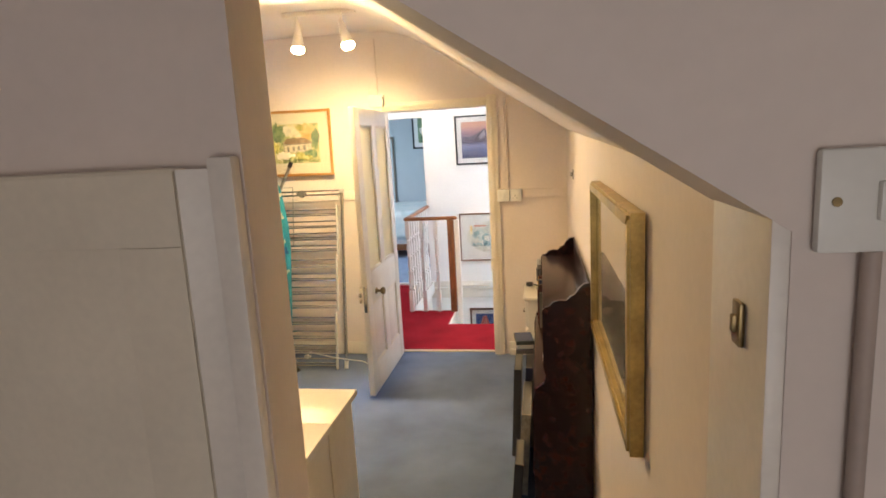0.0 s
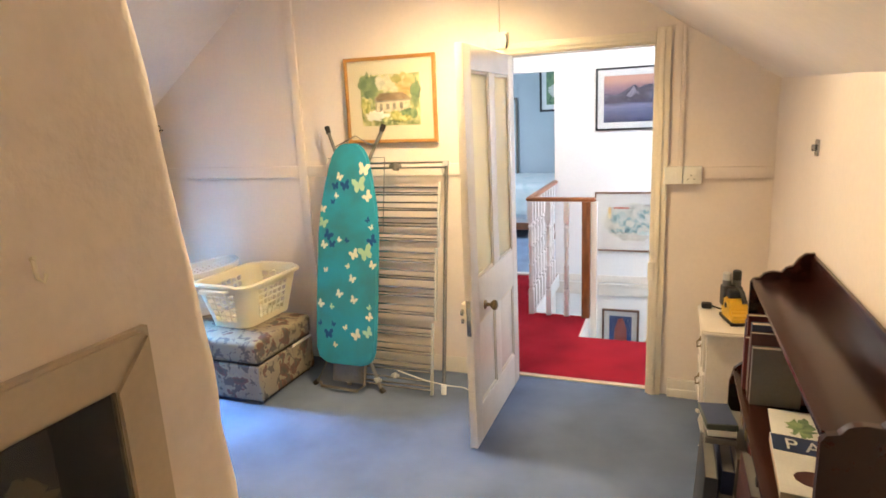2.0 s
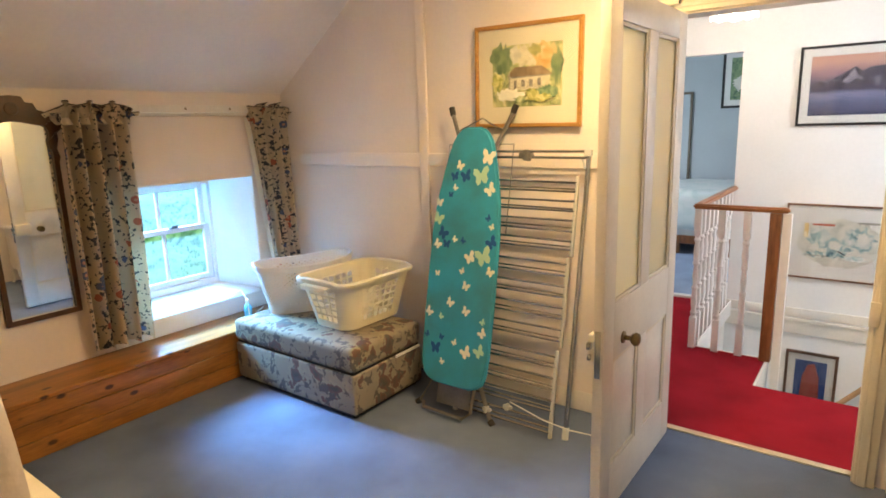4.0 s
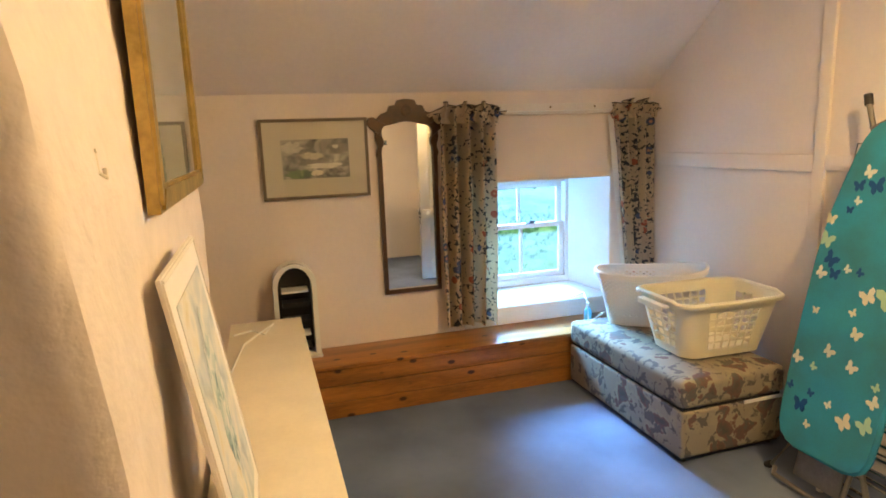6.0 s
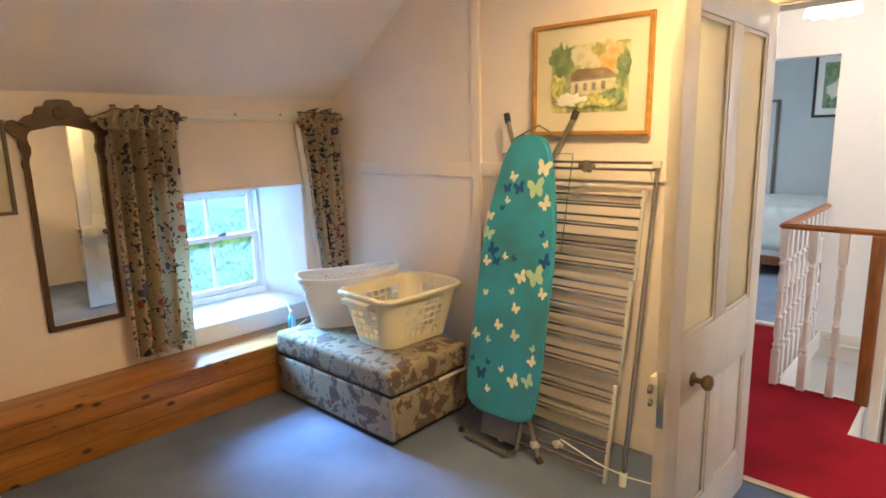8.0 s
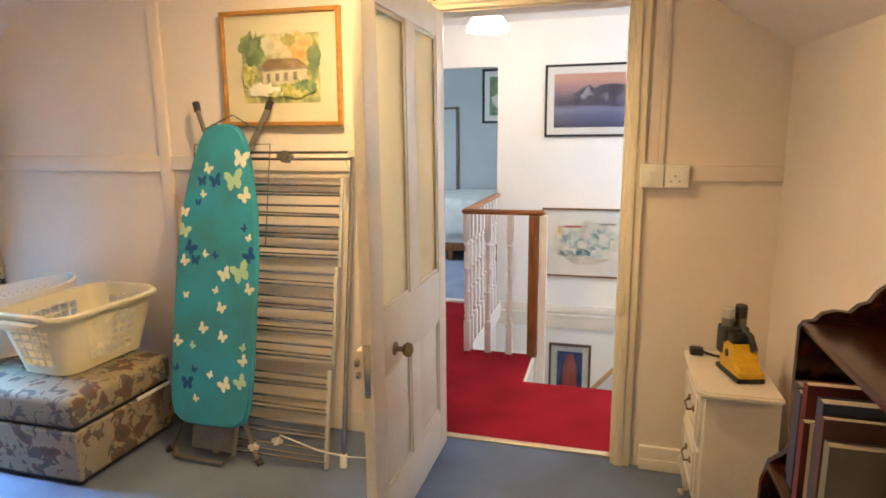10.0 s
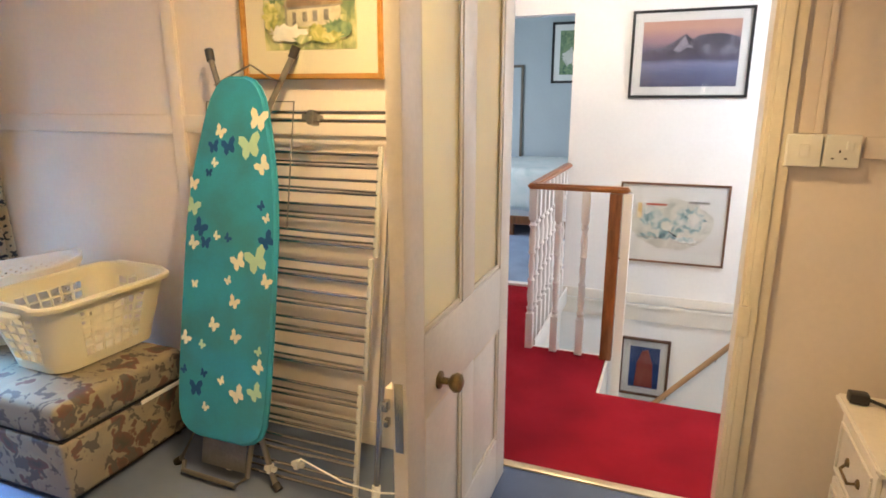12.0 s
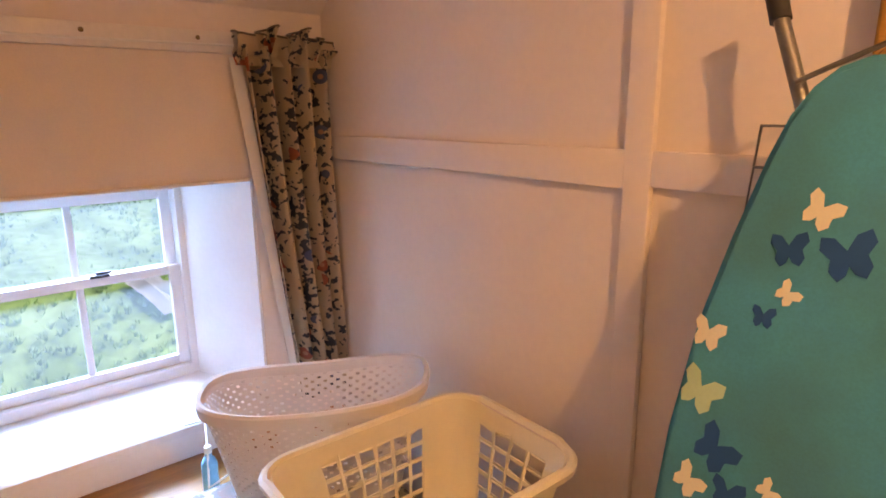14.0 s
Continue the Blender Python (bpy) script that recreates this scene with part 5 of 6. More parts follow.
# ---- long painted chest against the chimney breast ----
def chest():
    ob = thing("long_chest", "long low cream painted chest along the chimney breast", "chest", (-1.43, 4.078, 0))
    part("body", box_bm(-1.195, 1.195, -0.135, 0.135, 0.05, 0.695, 0.004), CREAM, ob)
    part("plinth", box_bm(-1.18, 1.18, -0.13, 0.12, 0.0, 0.05), CREAM, ob)
    part("top", box_bm(-1.212, 1.212, -0.14, 0.165, 0.6955, 0.720, 0.002), CREAM, ob)
    for i in range(4):
        x0 = -1.18 + 0.59 * i
        dr = part("door", box_bm(x0 + 0.006, x0 + 0.584, 0.1355, 0.152, 0.07, 0.68, 0.004), CREAM, ob)
        part("knob", lathe_bm([(0.008, 0), (0.007, 0.014), (0.014, 0.022), (0.010, 0.030)], 14), CREAM, dr, m=pose(x0 + (0.52 if i % 2 == 0 else 0.07), 0.152, 0.42, -90))


chest()
ret = thing("chest_return", "short cream painted chest end beside the chimney breast", "chest", (-0.346, 3.64, 0))
part("body", box_bm(-0.118, 0.112, -0.28, 0.288, 0.05, 0.695, 0.004), CREAM, ret)
part("plinth", box_bm(-0.11, 0.10, -0.27, 0.285, 0.0, 0.05), CREAM, ret)
part("top", box_bm(-0.122, 0.128, -0.29, 0.2975, 0.6955, 0.720, 0.001), CREAM, ret)
solid("table_cable", tube_bm([(-2.45, 3.955, 0.726), (-2.5, 4.03, 0.724), (-2.42, 4.08, 0.724), (-2.56, 4.12, 0.726), (-2.30, 4.0, 0.73), (-2.0, 3.96, 0.725)], 0.004, 8), WHITEP, "white mains lead lying on the chest", "cable")
# ---- bookcase with scalloped ends, and what stands on it ----
def bookcase():
    ob = thing("bookcase", "dark mahogany bookcase with scalloped ends and a glossy top", "bookcase", (XR - 0.008, 0, 0))
    y0, y1 = 4.40, 5.56
    D = 0.20
    side = [(0, 0), (-D - 0.05, 0), (-D - 0.05, 0.60), (-D - 0.035, 0.66), (-D, 0.69), (-D + 0.01, 0.72), (-D, 0.76), (-D, 1.005), (-D + 0.01, 1.02), (-D + 0.03, 1.024), (-D + 0.045, 1.042), (-D + 0.07, 1.05), (-D + 0.10, 1.048), (-D + 0.115, 1.066), (-D + 0.135, 1.074), (-D + 0.15, 1.10), (-D + 0.17, 1.118), (0, 1.122)]
    for y in (y0, y1 - 0.02):
        bm = prism_bm(side, 0.02, "y", y)
        part("end_panel", bm, DARKW, ob)
    part("top", box_bm(-D + 0.004, -0.012, y0 + 0.0205, y1 - 0.0205, 1.002, 1.020, 0.002), DARKW, ob, "glossy mahogany top board")
    part("back_rail", box_bm(-0.012, 0, y0 + 0.0205, y1 - 0.0205, 0.0, 1.118, 0.003), DARKW, ob)
    for z, d in ((0.05, D + 0.04), (0.34, D + 0.04), (0.64, D + 0.04)):
        part("shelf", box_bm(-d, -0.0125, y0 + 0.0205, y1 - 0.0205, z, z + 0.018, 0.002), DARKW, ob)
    part("plinth", box_bm(-D - 0.03, -D - 0.015, y0 + 0.0205, y1 - 0.0205, 0.0, 0.05), DARKW, ob)


bookcase()
rnd = random.Random(12)
PAGE = mat("page_block", (0.46, 0.41, 0.33), 0.9, 0.06, 4, 300, 0.3, 0.001)
COVERS = [mat("book_cover", c, 0.45, 0.1, 10, 120, 0.08, 0.001) for c in ((0.035, 0.035, 0.04), (0.11, 0.018, 0.022), (0.03, 0.045, 0.11), (0.24, 0.20, 0.13), (0.06, 0.075, 0.06), (0.17, 0.16, 0.15), (0.34, 0.25, 0.07), (0.08, 0.035, 0.04))]


def book(h, d, t, cover, m, label):
    """Local x depth (spine at -x), y thickness, z height."""
    ob = thing("book", label, "book", group="books on the bookcase")
    ob.matrix_world = m
    c = 0.002
    part("cover", join_bm(box_bm(0, d, 0, c, 0, h), box_bm(0, d, t - c, t, 0, h), box_bm(0, c, c, t - c, 0, h)), cover, ob)
    part("page_block", box_bm(c, d - 0.003, c + 0.0003, t - c - 0.0003, 0.003, h - 0.003), PAGE, ob)
    return ob


NAMES = ["black", "red", "navy blue", "tan", "dark green", "grey", "ochre", "maroon"]
for z, lo, hi in ((0.658, 5.25, 5.53), (0.358, 4.44, 5.50)):
    y = lo
    while y < hi - 0.05:
        t = rnd.uniform(0.016, 0.045)
        k = rnd.randrange(8)
        h = rnd.uniform(0.19, 0.265)
        book(h, rnd.uniform(0.15, 0.19), t, COVERS[k], pose(XR - 0.215 - rnd.uniform(0, 0.02), y, z + 0.0005), "%s hardback book standing on the shelf" % NAMES[k])
        y += t + 0.0015
# paperback lying over the shelf edge, with large initial letters on its jacket
mag = thing("magazine", "glossy blue and white magazine lying on the shelf edge", "magazine")
mag.matrix_world = pose(0.548, 4.705, 0.668, 0, 3, -3) @ Matrix.Diagonal((0.93, 1.12, 1.0, 1.0))
JACK = mat("magazine_jacket", (0.74, 0.74, 0.74), 0.3, 0.06, 14, 120, 0.05, 0.001)
part("page_block", box_bm(0, 0.20, 0, 0.27, 0, 0.022, 0.001), PAGE, mag)
part("jacket", box_bm(-0.001, 0.201, -0.001, 0.271, 0.0225, 0.0245), JACK, mag)
part("title_band", box_bm(0.002, 0.198, 0.185, 0.268, 0.0247, 0.0252), COVERS[2], mag)
for k, ch in enumerate("PA"):
    cu = bpy.data.curves.new("lettering", "FONT")
    cu.body, cu.size, cu.extrude = ch, 0.075, 0.0004
    tmp = bpy.data.objects.new("tmp", cu)
    me = bpy.data.meshes.new_from_object(tmp)
    bpy.data.objects.remove(tmp)
    me.materials.append(JACK)
    lt = new("letter", me)
    lt.parent = mag
    lt.matrix_local = pose(0.035 + 0.055 * k, 0.20, 0.0258)
part("cover_photo", prism_bm([(0.10 + 0.06 * math.cos(a * 0.5), 0.075 + 0.035 * math.sin(a * 0.5)) for a in range(12)], 0.0004, "z", 0.0247), COVERS[7], mag)
leaf = thing("leaflet", "white leaflet with a green plant picture lying on the shelf", "leaflet")
leaf.matrix_world = pose(0.575, 5.015, 0.6605, 0, 0, -4)
part("sheet", box_bm(0, 0.15, 0, 0.205, 0, 0.006, 0.001), JACK, leaf)
part("plant_picture", prism_bm(blob(0.085, 0.10, 0.045, 0.06, 81, 30, 0.6), 0.0005, "z", 0.0062), DKGREEN, leaf)
# albums and boxes standing on the carpet before the shelves
STONE = mat("speckled_board", (0.40, 0.36, 0.28), 0.8, 0.35, 30, 160, 0.3, 0.002)
for x0, y0, w, d, h, tilt, m_, lab in ((0.385, 4.66, 0.045, 0.42, 0.42, 4, STONE, "speckled stone-coloured box file standing on the carpet"), (0.40, 5.12, 0.04, 0.34, 0.47, 3, COVERS[2], "navy blue album standing on the carpet"), (0.44, 5.12, 0.05, 0.36, 0.52, 3, COVERS[5], "grey album standing on the carpet"), (0.34, 5.02, 0.04, 0.30, 0.50, 3, COVERS[0], "black album standing on the carpet"), (0.455, 4.86, 0.05, 0.25, 0.56, 2, COVERS[7], "maroon album standing on the carpet"), (0.36, 4.42, 0.04, 0.24, 0.30, 5, COVERS[0], "black folder standing on the carpet")):
    bx = thing("album", lab, "album", group="albums on the carpet")
    bx.matrix_world = pose(x0 + 0.03, y0, 0.002, 0, tilt)
    part("cover", join_bm(box_bm(0, 0.003, 0, d, 0, h, 0.001), box_bm(w - 0.003, w, 0, d, 0, h, 0.001), box_bm(0.003, w - 0.003, 0, 0.003, 0, h)), m_, bx)
    part("page_block", box_bm(0.0035, w - 0.0035, 0.0035, d - 0.004, 0.004, h - 0.006), COVERS[5], bx)
for i, (dx, dz, dw, m_) in enumerate(((0.0, 0.0, 0.10, COVERS[5]), (0.008, 0.028, 0.09, WHITEP), (0.004, 0.05, 0.10, COVERS[4]))):
    st = thing("video_case", "plastic video case lying on the album tops", "case", group="cases on the albums")
    st.matrix_world = pose(0.402 + dx, 5.18, 0.53 + dz, 0, 0, 4 * i)
    part("case", box_bm(0, dw, 0, 0.16, 0, 0.022, 0.003), m_, st)
    part("sleeve", box_bm(0.004, dw - 0.004, 0.004, 0.156, 0.0222, 0.0228), COVERS[i], st)


# ---- bedside cabinet and the yellow tool ----
def cabinet():
    ob = thing("bedside_cabinet", "white painted bedside cabinet with cabriole legs and two drawers", "cabinet", (0.567, 6.255, 0))
    w, d = 0.115, 0.19
    part("carcass", box_bm(-w, w, -d, d, 0.16, 0.595, 0.004), GLOSSW, ob)
    outl = [(-w - 0.03, -d - 0.01), (-w - 0.03, d + 0.01), (w, d + 0.01), (w, -d - 0.03), (-w, -d - 0.03)]
    bm = prism_bm(outl, 0.022, "z", 0.5955)
    bmesh.ops.recalc_face_normals(bm, faces=bm.faces[:])
    bmesh.ops.bevel(bm, geom=bm.edges[:], offset=0.007, segments=3, affect="EDGES")
    part("top", bm, GLOSSW, ob)
    for z0, z1 in ((0.19, 0.375), (0.39, 0.575)):
        dr = part("drawer", box_bm(-w - 0.014, -w - 0.0005, -d + 0.03, d - 0.03, z0, z1, 0.005), GLOSSW, ob)
        yb, xb = d - 0.05, -w - 0.0145
        part("moulding", join_bm(box_bm(xb - 0.007, xb, -yb, yb, z0 + 0.016, z0 + 0.028, 0.003), box_bm(xb - 0.007, xb, -yb, yb, z1 - 0.028, z1 - 0.016, 0.003), box_bm(xb - 0.007, xb, -yb, -yb + 0.012, z0 + 0.0285, z1 - 0.0285, 0.003), box_bm(xb - 0.007, xb, yb - 0.012, yb, z0 + 0.0285, z1 - 0.0285, 0.003)), GLOSSW, dr)
        for yk in (-0.05, 0.05):
            part("rosette", lathe_bm([(0.013, 0), (0.012, 0.004), (0.006, 0.007)], 12), BRASS, dr, m=pose(-w - 0.014, yk, (z0 + z1) / 2, 0, -90))
        part("handle", tube_bm([(-w - 0.014, -0.05, (z0 + z1) / 2), (-w - 0.034, -0.035, (z0 + z1) / 2 - 0.012), (-w - 0.034, 0.035, (z0 + z1) / 2 - 0.012), (-w - 0.014, 0.05, (z0 + z1) / 2)], 0.004, 8), BRASS, dr, "aged brass drop handle")
    part("apron", prism_bm([(-d + 0.02, 0.16), (-d + 0.02, 0.12), (-0.1, 0.135), (0, 0.12), (0.1, 0.135), (d - 0.02, 0.12), (d - 0.02, 0.16)], 0.012, "x", -w), GLOSSW, ob)
    for sx, sy in ((-1, -1), (-1, 1), (1, -1), (1, 1)):
        x, y = sx * (w - 0.015), sy * (d - 0.015)
        part("leg", tube_bm([(x, y, 0.20), (x + sx * 0.014 * (sx < 0), y + sy * 0.010, 0.15), (x + sx * 0.006 * (sx < 0), y, 0.07), (x + sx * 0.004, y + sy * 0.002, 0.03), (x + sx * 0.02, y + sy * 0.014, 0.006)], [0.024, 0.026, 0.015, 0.011, 0.015], 10), GLOSSW, ob)


cabinet()
YEL = mat("yellow_plastic", (0.70, 0.42, 0.015), 0.4, 0.08, 8, 90, 0.05, 0.001)
tool = thing("power_tool", "yellow and black handheld power tool resting on the cabinet", "power tool")
tool.matrix_world = pose(0.575, 6.245, 0.618, 0, 0, 14) @ Matrix.Diagonal((0.64, 0.74, 0.92, 1.0))
body = prism_bm([(-0.15, 0.012), (0.05, 0.012), (0.075, 0.06), (0.03, 0.125), (-0.03, 0.128), (-0.085, 0.095), (-0.10, 0.062), (-0.148, 0.050)], 0.136, "x", -0.068)
bmesh.ops.recalc_face_normals(body, faces=body.faces[:])
bmesh.ops.bevel(body, geom=body.edges[:], offset=0.010, segments=3, affect="EDGES")
part("casing", body, YEL, tool)
part("base", box_bm(-0.074, 0.074, -0.145, 0.09, 0.0, 0.020, 0.008), DARKP, tool)
part("side_port", lathe_bm([(0.016, 0), (0.016, 0.004), (0.010, 0.005)], 14), DARKP, tool, m=pose(-0.068, -0.015, 0.085, 0, -90))
part("housing", join_bm(box_bm(-0.070, 0.070, 0.020, 0.11, 0.06, 0.175, 0.018, 3), box_bm(-0.055, 0.060, -0.035, 0.045, 0.120, 0.165, 0.014, 3)), DARKP, tool, "black ribbed housing")
for x, h, m_ in ((-0.035, 0.245, GREYP), (0.036, 0.255, DARKP)):
    part("cylinder", tube_bm([(x, 0.065, 0.15), (x, 0.065, 0.205)], 0.031, 16), GREYM, tool, "smoky dark cylinder")
    part("cup", tube_bm([(x, 0.065, 0.2055), (x, 0.065, h - 0.006), (x, 0.065, h)], [0.031, 0.031, 0.026], 16), m_, tool)
part("grip", tube_bm([(0.045, -0.075, 0.105), (0.038, -0.045, 0.150), (0.015, 0.01, 0.172)], [0.018, 0.017, 0.014], 12), DARKP, tool)
part("lead", tube_bm([(0.06, 0.05, 0.12), (0.09, 0.0, 0.10), (0.085, -0.06, 0.03), (0.075, -0.12, 0.008)], 0.005, 8), DARKP, tool)
plug = thing("plug", "black moulded mains plug lying on the cabinet", "plug", (0.462, 6.40, 0.618))
part("shell", join_bm(box_bm(-0.025, 0.025, -0.02, 0.02, 0.0, 0.03, 0.009), tube_bm([(0.02, 0, 0.014), (0.06, -0.02, 0.008), (0.10, -0.03, 0.006)], 0.005, 8)), DARKP, plug)


# ---- ceiling track with two spotlights ----
GLOW = bpy.data.materials.new("bulb_glow")
GLOW.use_nodes = True
ge = GLOW.node_tree.nodes["Principled BSDF"]
ge.inputs["Emission Color"].default_value, ge.inputs["Emission Strength"].default_value = (1.0, 0.72, 0.36, 1), 30.0
tr = thing("ceiling_spotlight", "white twin spotlight bar on the ceiling, both bulbs lit", "spotlight", (-0.80, 5.80, 2.565))
part("bar", box_bm(-0.24, 0.24, -0.02, 0.02, -0.018, 0.012, 0.005), GLOSSW, tr)
for x, tgt in ((-0.145, (-0.05, -0.10, -1)), (0.145, (0.25, -0.05, -1))):
    dv = Vector(tgt).normalized()
    piv = Vector((x, 0, -0.075))
    head = part("spot_head", tube_bm([piv - dv * 0.02, piv + dv * 0.04, piv + dv * 0.085, piv + dv * 0.13], [0.016, 0.026, 0.034, 0.040], 18), GLOSSW, tr, "white spotlight holder")
    part("arm", tube_bm([(x, 0, -0.01), (x, 0, -0.075)], 0.008, 8), GLOSSW, tr)
    p = piv + dv * 0.132
    bulb = part("bulb", tube_bm([p, p + dv * 0.02, p + dv * 0.035], [0.040, 0.043, 0.030], 18), GLOW, head, "glowing reflector bulb")
    bulb.visible_shadow = False


# ---- landing: balustrade, wall rail, lamp ----
def baluster_mesh():
    h = 0.948
    prof = [(0.017, 0.215), (0.013, 0.228), (0.020, 0.245), (0.013, 0.262), (0.019, 0.32), (0.015, 0.40), (0.020, 0.418), (0.011, 0.435), (0.017, 0.50), (0.011, 0.565), (0.020, 0.582), (0.015, 0.60), (0.019, 0.665), (0.012, 0.725), (0.020, 0.742), (0.013, 0.76), (0.017, 0.775)]
    body = lathe_bm([(r * 1.12, z) for r, z in prof], 14)
    return finish("baluster", join_bm(box_bm(-0.021, 0.021, -0.021, 0.021, 0.0, 0.2155, 0.003), body, box_bm(-0.021, 0.021, -0.021, 0.021, 0.7745, h, 0.003)), BALW)


bal = thing("balustrade", "white turned balusters under a varnished handrail round the stairwell", "balustrade", (0, 0, 0))
bmesh_data = baluster_mesh()
spots = [(-0.785 + 0.145 * i, 7.862) for i in range(3)] + [(-0.79, 7.99 + 0.125 * i) for i in range(8)]
for x, y in spots:
    o = new("baluster", bmesh_data)
    o.parent = bal
    o.location = (x, y, 0.002)
for pts in ([(-0.82, 7.84), (-0.27, 7.84), (-0.27, 7.895), (-0.82, 7.895)], [(-0.82, 7.896), (-0.765, 7.896), (-0.765, 9.045), (-0.82, 9.045)]):
    bm = prism_bm(pts, 0.032, "z", 0.951)
    bmesh.ops.recalc_face_normals(bm, faces=bm.faces[:])
    bmesh.ops.bevel(bm, geom=bm.edges[:], offset=0.010, segments=3, affect="EDGES")
    part("handrail", bm, HAND, bal, "varnished reddish pine handrail")
part("base_rail", box_bm(-0.766, -0.756, 7.91, 9.03, -0.10, 0.030, 0.003), BALW, bal)
part("newel", box_bm(-0.372, -0.308, 7.830, 7.892, 0.0, 0.950, 0.004), NEWEL, bal, "dark varnished newel post")
part("newel_trim", box_bm(-0.300, -0.255, 7.845, 7.885, -0.3, 0.949, 0.003), BALW, bal, "white painted newel trim")
rail = thing("stair_handrail", "round wooden stair handrail on metal brackets", "handrail", (0, 0, 0))
part("rail", tube_bm([(-0.45, YB - 0.07, -1.25), (0.43, YB - 0.07, -0.235)], 0.020, 12), mat("beech_rail", (0.46, 0.27, 0.13), 0.35, 0.15), rail)
part("bracket", tube_bm([(0.33, YB - 0.002, -0.40), (0.33, YB - 0.05, -0.40), (0.33, YB - 0.07, -0.365)], 0.007, 8), ALU, rail)
pend = thing("ceiling_lamp", "white opal glass ceiling lamp, lit, on the landing", "ceiling lamp", (-0.72, 8.2, 2.36))
part("rose", lathe_bm([(0.05, -0.02), (0.05, 0.0)], 20), GLOSSW, pend)
part("stem", tube_bm([(0, 0, -0.01), (0, 0, -0.09)], 0.008, 8), BRASS, pend)
OPAL = bpy.data.materials.new("opal_glass_lit")
OPAL.use_nodes = True
oe = OPAL.node_tree.nodes["Principled BSDF"]
oe.inputs["Base Color"].default_value = (0.85, 0.8, 0.7, 1)
oe.inputs["Emission Color"].default_value, oe.inputs["Emission Strength"].default_value = (1.0, 0.88, 0.66, 1), 2.2
shade = lathe_bm([(0.02, -0.085), (0.06, -0.09), (0.105, -0.12), (0.132, -0.165), (0.145, -0.20), (0.140, -0.203), (0.12, -0.16), (0.06, -0.10)], 28)
for v in shade.verts:
    a = math.atan2(v.co.y, v.co.x)
    if v.co.z < -0.15:
        v.co.z += 0.010 * math.cos(a * 9)
part("shade", shade, OPAL, pend, "fluted opal glass shade").visible_shadow = False
bulb2 = part("bulb", lathe_bm([(0.012, -0.09), (0.03, -0.13), (0.035, -0.155), (0.02, -0.185), (0.004, -0.19)], 16), GLOW, pend)
bulb2.visible_shadow = False

# ---- bedroom glimpse: bed with white quilt ----
bed = thing("bed", "bed with a rumpled white and pale green quilt", "bed", (-2.0, 11.27, 0))
QUILT = wash("quilt_cotton", [(0.62, 0.70, 0.68), (0.76, 0.80, 0.78), (0.84, 0.84, 0.82)], 5, 0.9)
q = box_bm(-0.9, 0.95, -0.56, 0.80, 0.27, 0.74, 0.11, 4)
bmesh.ops.subdivide_edges(q, edges=[e for e in q.edges if e.calc_length() > 0.2], cuts=7, use_grid_fill=True)
for v in q.verts:
    v.co += Vector((0, 0.5, 1)) * 0.05 * noise.noise(v.co * 3.4)
part("quilt", q, QUILT, bed)
part("valance", box_bm(-0.88, 0.90, -0.46, 0.73, 0.21, 0.32, 0.02), LAND, bed)
part("bed_frame", box_bm(-0.88, 0.92, -0.48, 0.73, 0.12, 0.215, 0.01), NEWEL, bed)
for sx in (-0.84, 0.32, 0.88):
    for sy in (-0.44, 0.68):
        part("leg", box_bm(sx - 0.03, sx + 0.03, sy - 0.03, sy + 0.03, 0, 0.12, 0.005), NEWEL, bed)
ward = thing("cupboard_door", "pale blue cupboard door with a dark edge in the bedroom wall", "cupboard door", (-2.12, 12.195, 0))
part("frame", join_bm(box_bm(-0.2, -0.17, -0.03, 0, 0.65, 1.86, 0.003), box_bm(0.17, 0.2, -0.03, 0, 0.65, 1.86, 0.003), box_bm(-0.17, 0.17, -0.03, 0, 1.83, 1.86, 0.003), box_bm(-0.17, 0.17, -0.03, 0, 0.65, 0.68, 0.003)), GREYW, ward)
part("panel", box_bm(-0.17, 0.17, -0.02, -0.004, 0.68, 1.83), BLUE, ward)

# ---- on the sill ----
SKYB = mat("blue_label_plastic", (0.10, 0.42, 0.62), 0.35, 0.15, 20, 90, 0.05, 0.001)
bt = thing("bottle", "small pale blue plastic bottle on the window ledge", "bottle", (-3.10, 6.02, 0.3125))
part("body", lathe_bm([(0.022, 0), (0.024, 0.006), (0.024, 0.095), (0.018, 0.11), (0.010, 0.118), (0.010, 0.13)], 18), SKYB, bt)
part("cap", lathe_bm([(0.012, 0.1305), (0.012, 0.15), (0.010, 0.152)], 16), WHITEP, bt)
solid("sill_cable", tube_bm([(-3.32, 6.02, 0.44), (-3.20, 6.05, 0.50), (-3.10, 6.02, 0.46), (-3.06, 6.0, 0.35), (-2.98, 6.05, 0.425)], 0.0035, 8), WHITEP, "thin white cable looping off the window ledge", "cable")

# ---- outside: lawn bank and shrubs ----
def lawn():
    bm = bmesh.new()
    n = 60
    g = []
    for i in range(n + 1):
        row = []
        for j in range(n + 1):
            x = -3.85 - 90 * (i / n) ** 2
            y = 5.8 + 120 * (j / n - 0.5) * (0.25 + 0.75 * i / n)
            d = -3.85 - x
            z = -2.4 + 0.22 * d * min(1, d / 6) - 0.0006 * d * d + 0.15 * noise.noise((x * 0.5, y * 0.5, 0))
            row.append(bm.verts.new((x, y, z)))
        g.append(row)
    for i in range(n):
        for j in range(n):
            bm.faces.new((g[i][j], g[i + 1][j], g[i + 1][j + 1], g[i][j + 1]))
    return bm


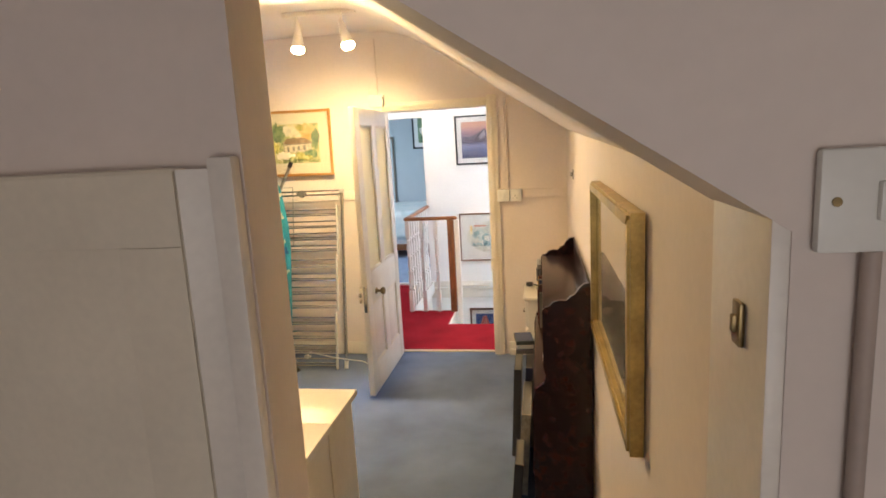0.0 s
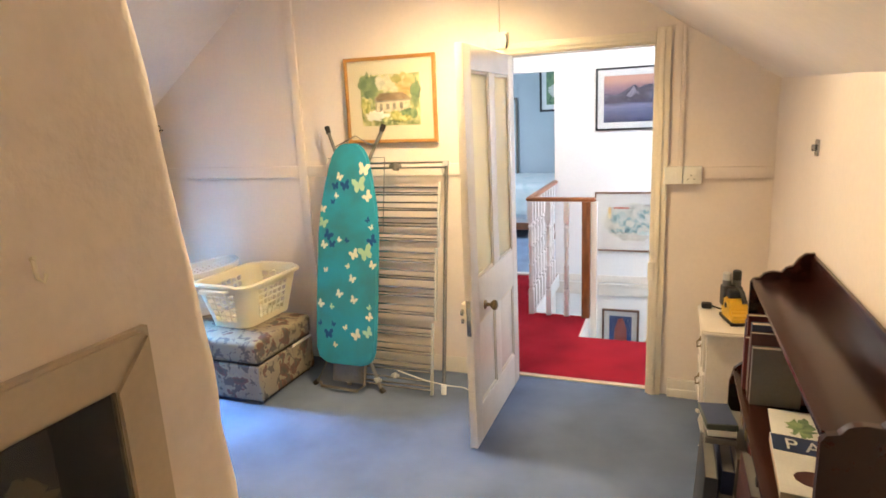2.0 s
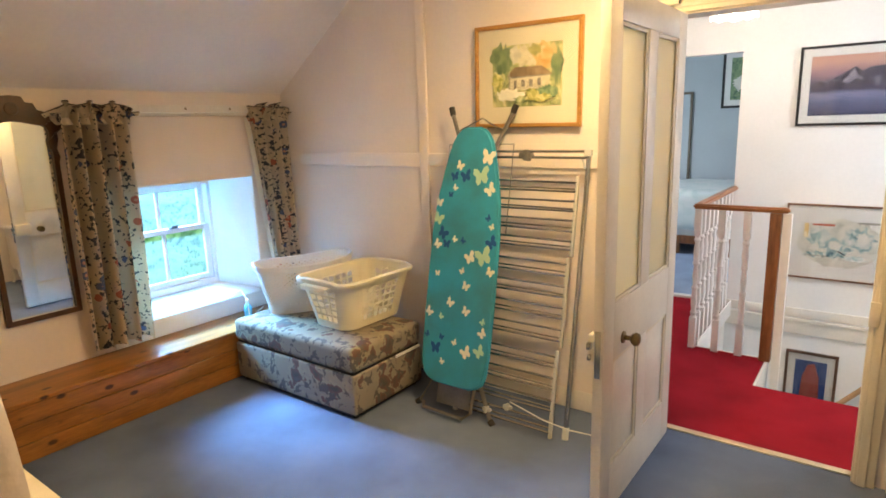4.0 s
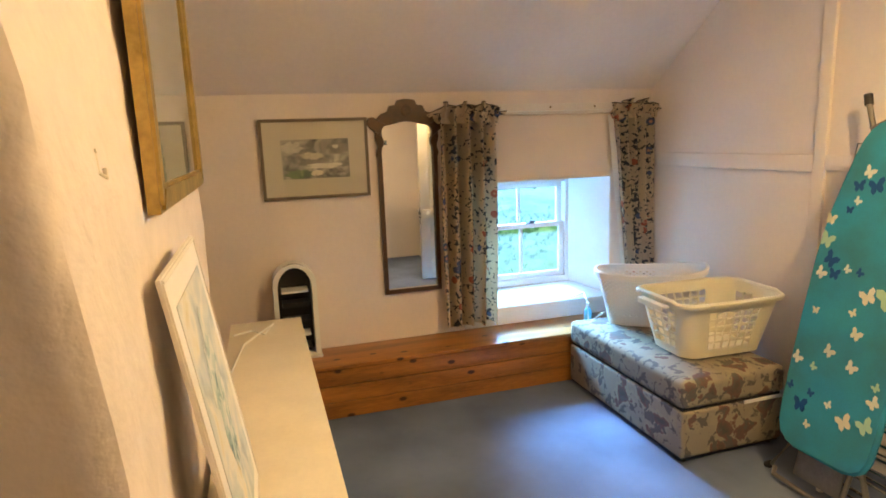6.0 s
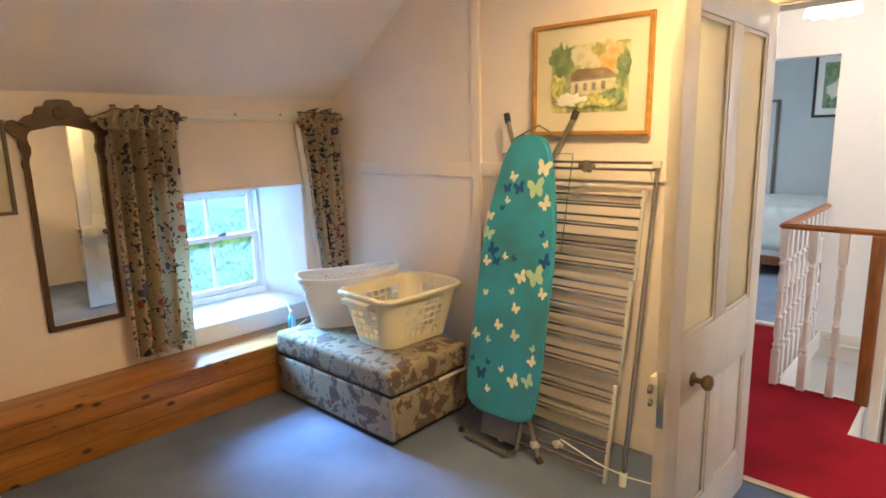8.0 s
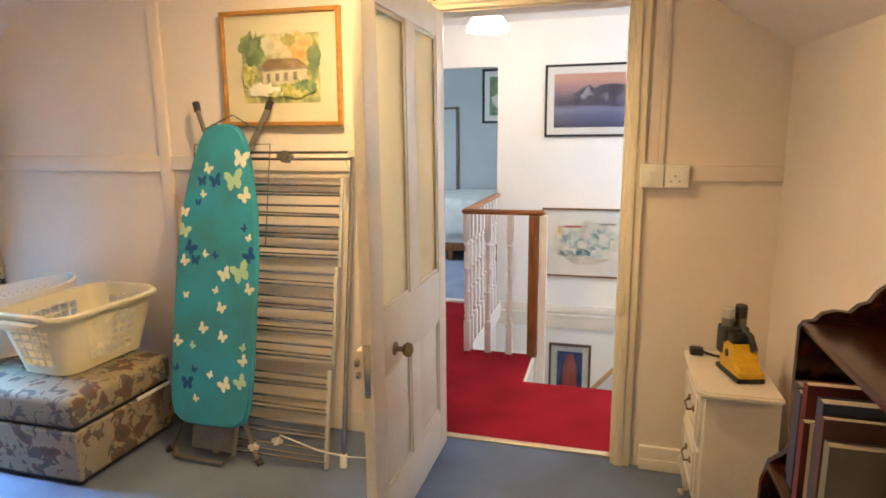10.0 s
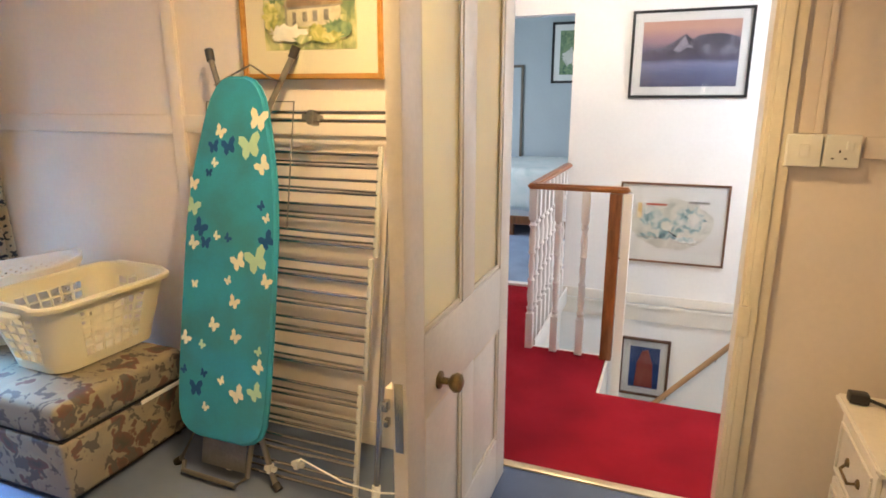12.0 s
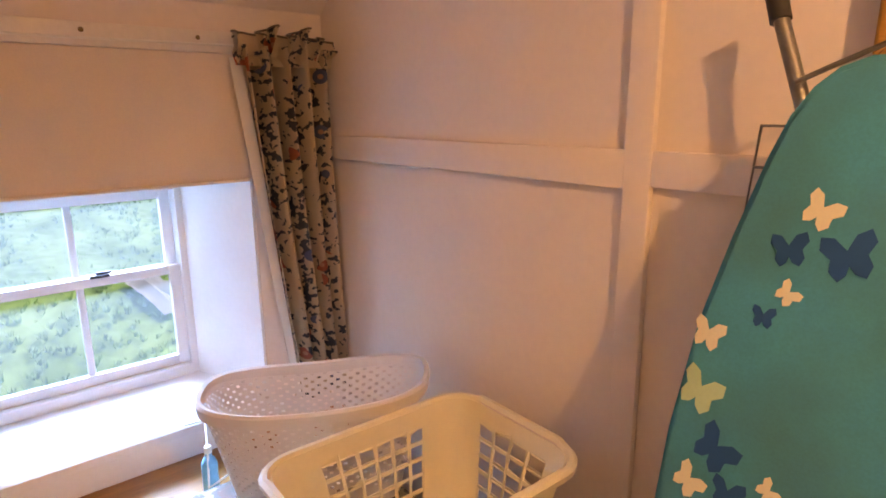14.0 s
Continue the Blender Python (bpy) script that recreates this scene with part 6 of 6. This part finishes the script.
GRASS = mat("meadow_grass", (0.24, 0.50, 0.20), 0.9, 0.3, 0.9, 7.0, 0.8, 0.05, tint=(0.09, 0.26, 0.07), spec=0.1)
LEAF = mat("shrub_leaf", (0.12, 0.26, 0.05), 0.6, 0.35, 3, 30, 0.2, 0.01)
tagged(new("ground", finish("ground", lawn(), GRASS)), "green meadow bank outside the window", "ground", kind="structure")


def tufts(count, seed, x0, x1, y0, y1, size, name, label, material):
    rnd_ = random.Random(seed)
    verts, faces = [], []
    for _ in range(count):
        x, y = rnd_.uniform(x0, x1), rnd_.uniform(y0, y1)
        d = -3.85 - x
        z = -2.4 + 0.22 * d * min(1, d / 6) - 0.0006 * d * d
        s = size * rnd_.uniform(0.5, 1.4)
        for _k in range(9):
            a, t = rnd_.uniform(0, 6.28), rnd_.uniform(0.1, 0.7)
            bx, by, hh = x + 0.4 * s * math.cos(a) * rnd_.random(), y + 0.4 * s * math.sin(a) * rnd_.random(), s * rnd_.uniform(0.5, 1.1)
            w = 0.10 * s
            i = len(verts)
            verts += [(bx - w * math.sin(a), by + w * math.cos(a), z), (bx + w * math.sin(a), by - w * math.cos(a), z), (bx + t * s * 0.6 * math.cos(a) + w * 0.8 * math.sin(a), by + t * s * 0.6 * math.sin(a), z + hh * 0.7), (bx + t * s * math.cos(a), by + t * s * math.sin(a), z + hh)]
            faces.append((i, i + 1, i + 2, i + 3))
    me = bpy.data.meshes.new(name)
    me.from_pydata(verts, [], faces)
    me.materials.append(material)
    tagged(new(name, me), label, "grass" if name == "grass" else "shrubs", kind="stuff")


tufts(12000, 5, -22, -7, -2, 14, 0.10, "grass", "long meadow grass on the bank", GRASS)
tufts(900, 6, -34, -15, -12, 26, 0.35, "shrubs", "low green shrubs on the bank", LEAF)
# pale blue sheet thrown over something on the bank
sheet = bmesh.new()
sg = [[sheet.verts.new((-10.5 + 0.13 * i, 7.28 + 0.06 * j + 0.03 * i, -2.4 + 0.22 * (6.65 - 0.13 * i) * min(1, (6.65 - 0.13 * i) / 6) + 0.10 + 0.10 * noise.noise((i * 0.5, j * 0.5, 1)))) for j in range(9)] for i in range(9)]
for i in range(8):
    for j in range(8):
        sheet.faces.new((sg[i][j], sg[i + 1][j], sg[i + 1][j + 1], sg[i][j + 1]))
bmesh.ops.solidify(sheet, geom=sheet.faces[:], thickness=0.004)
solid("garden_sheet", sheet, mat("pale_blue_cloth", (0.62, 0.80, 0.95), 0.7, 0.1, 4, 60, 0.2, 0.004), "pale blue garden sheet lying on the grass bank", "sheet")
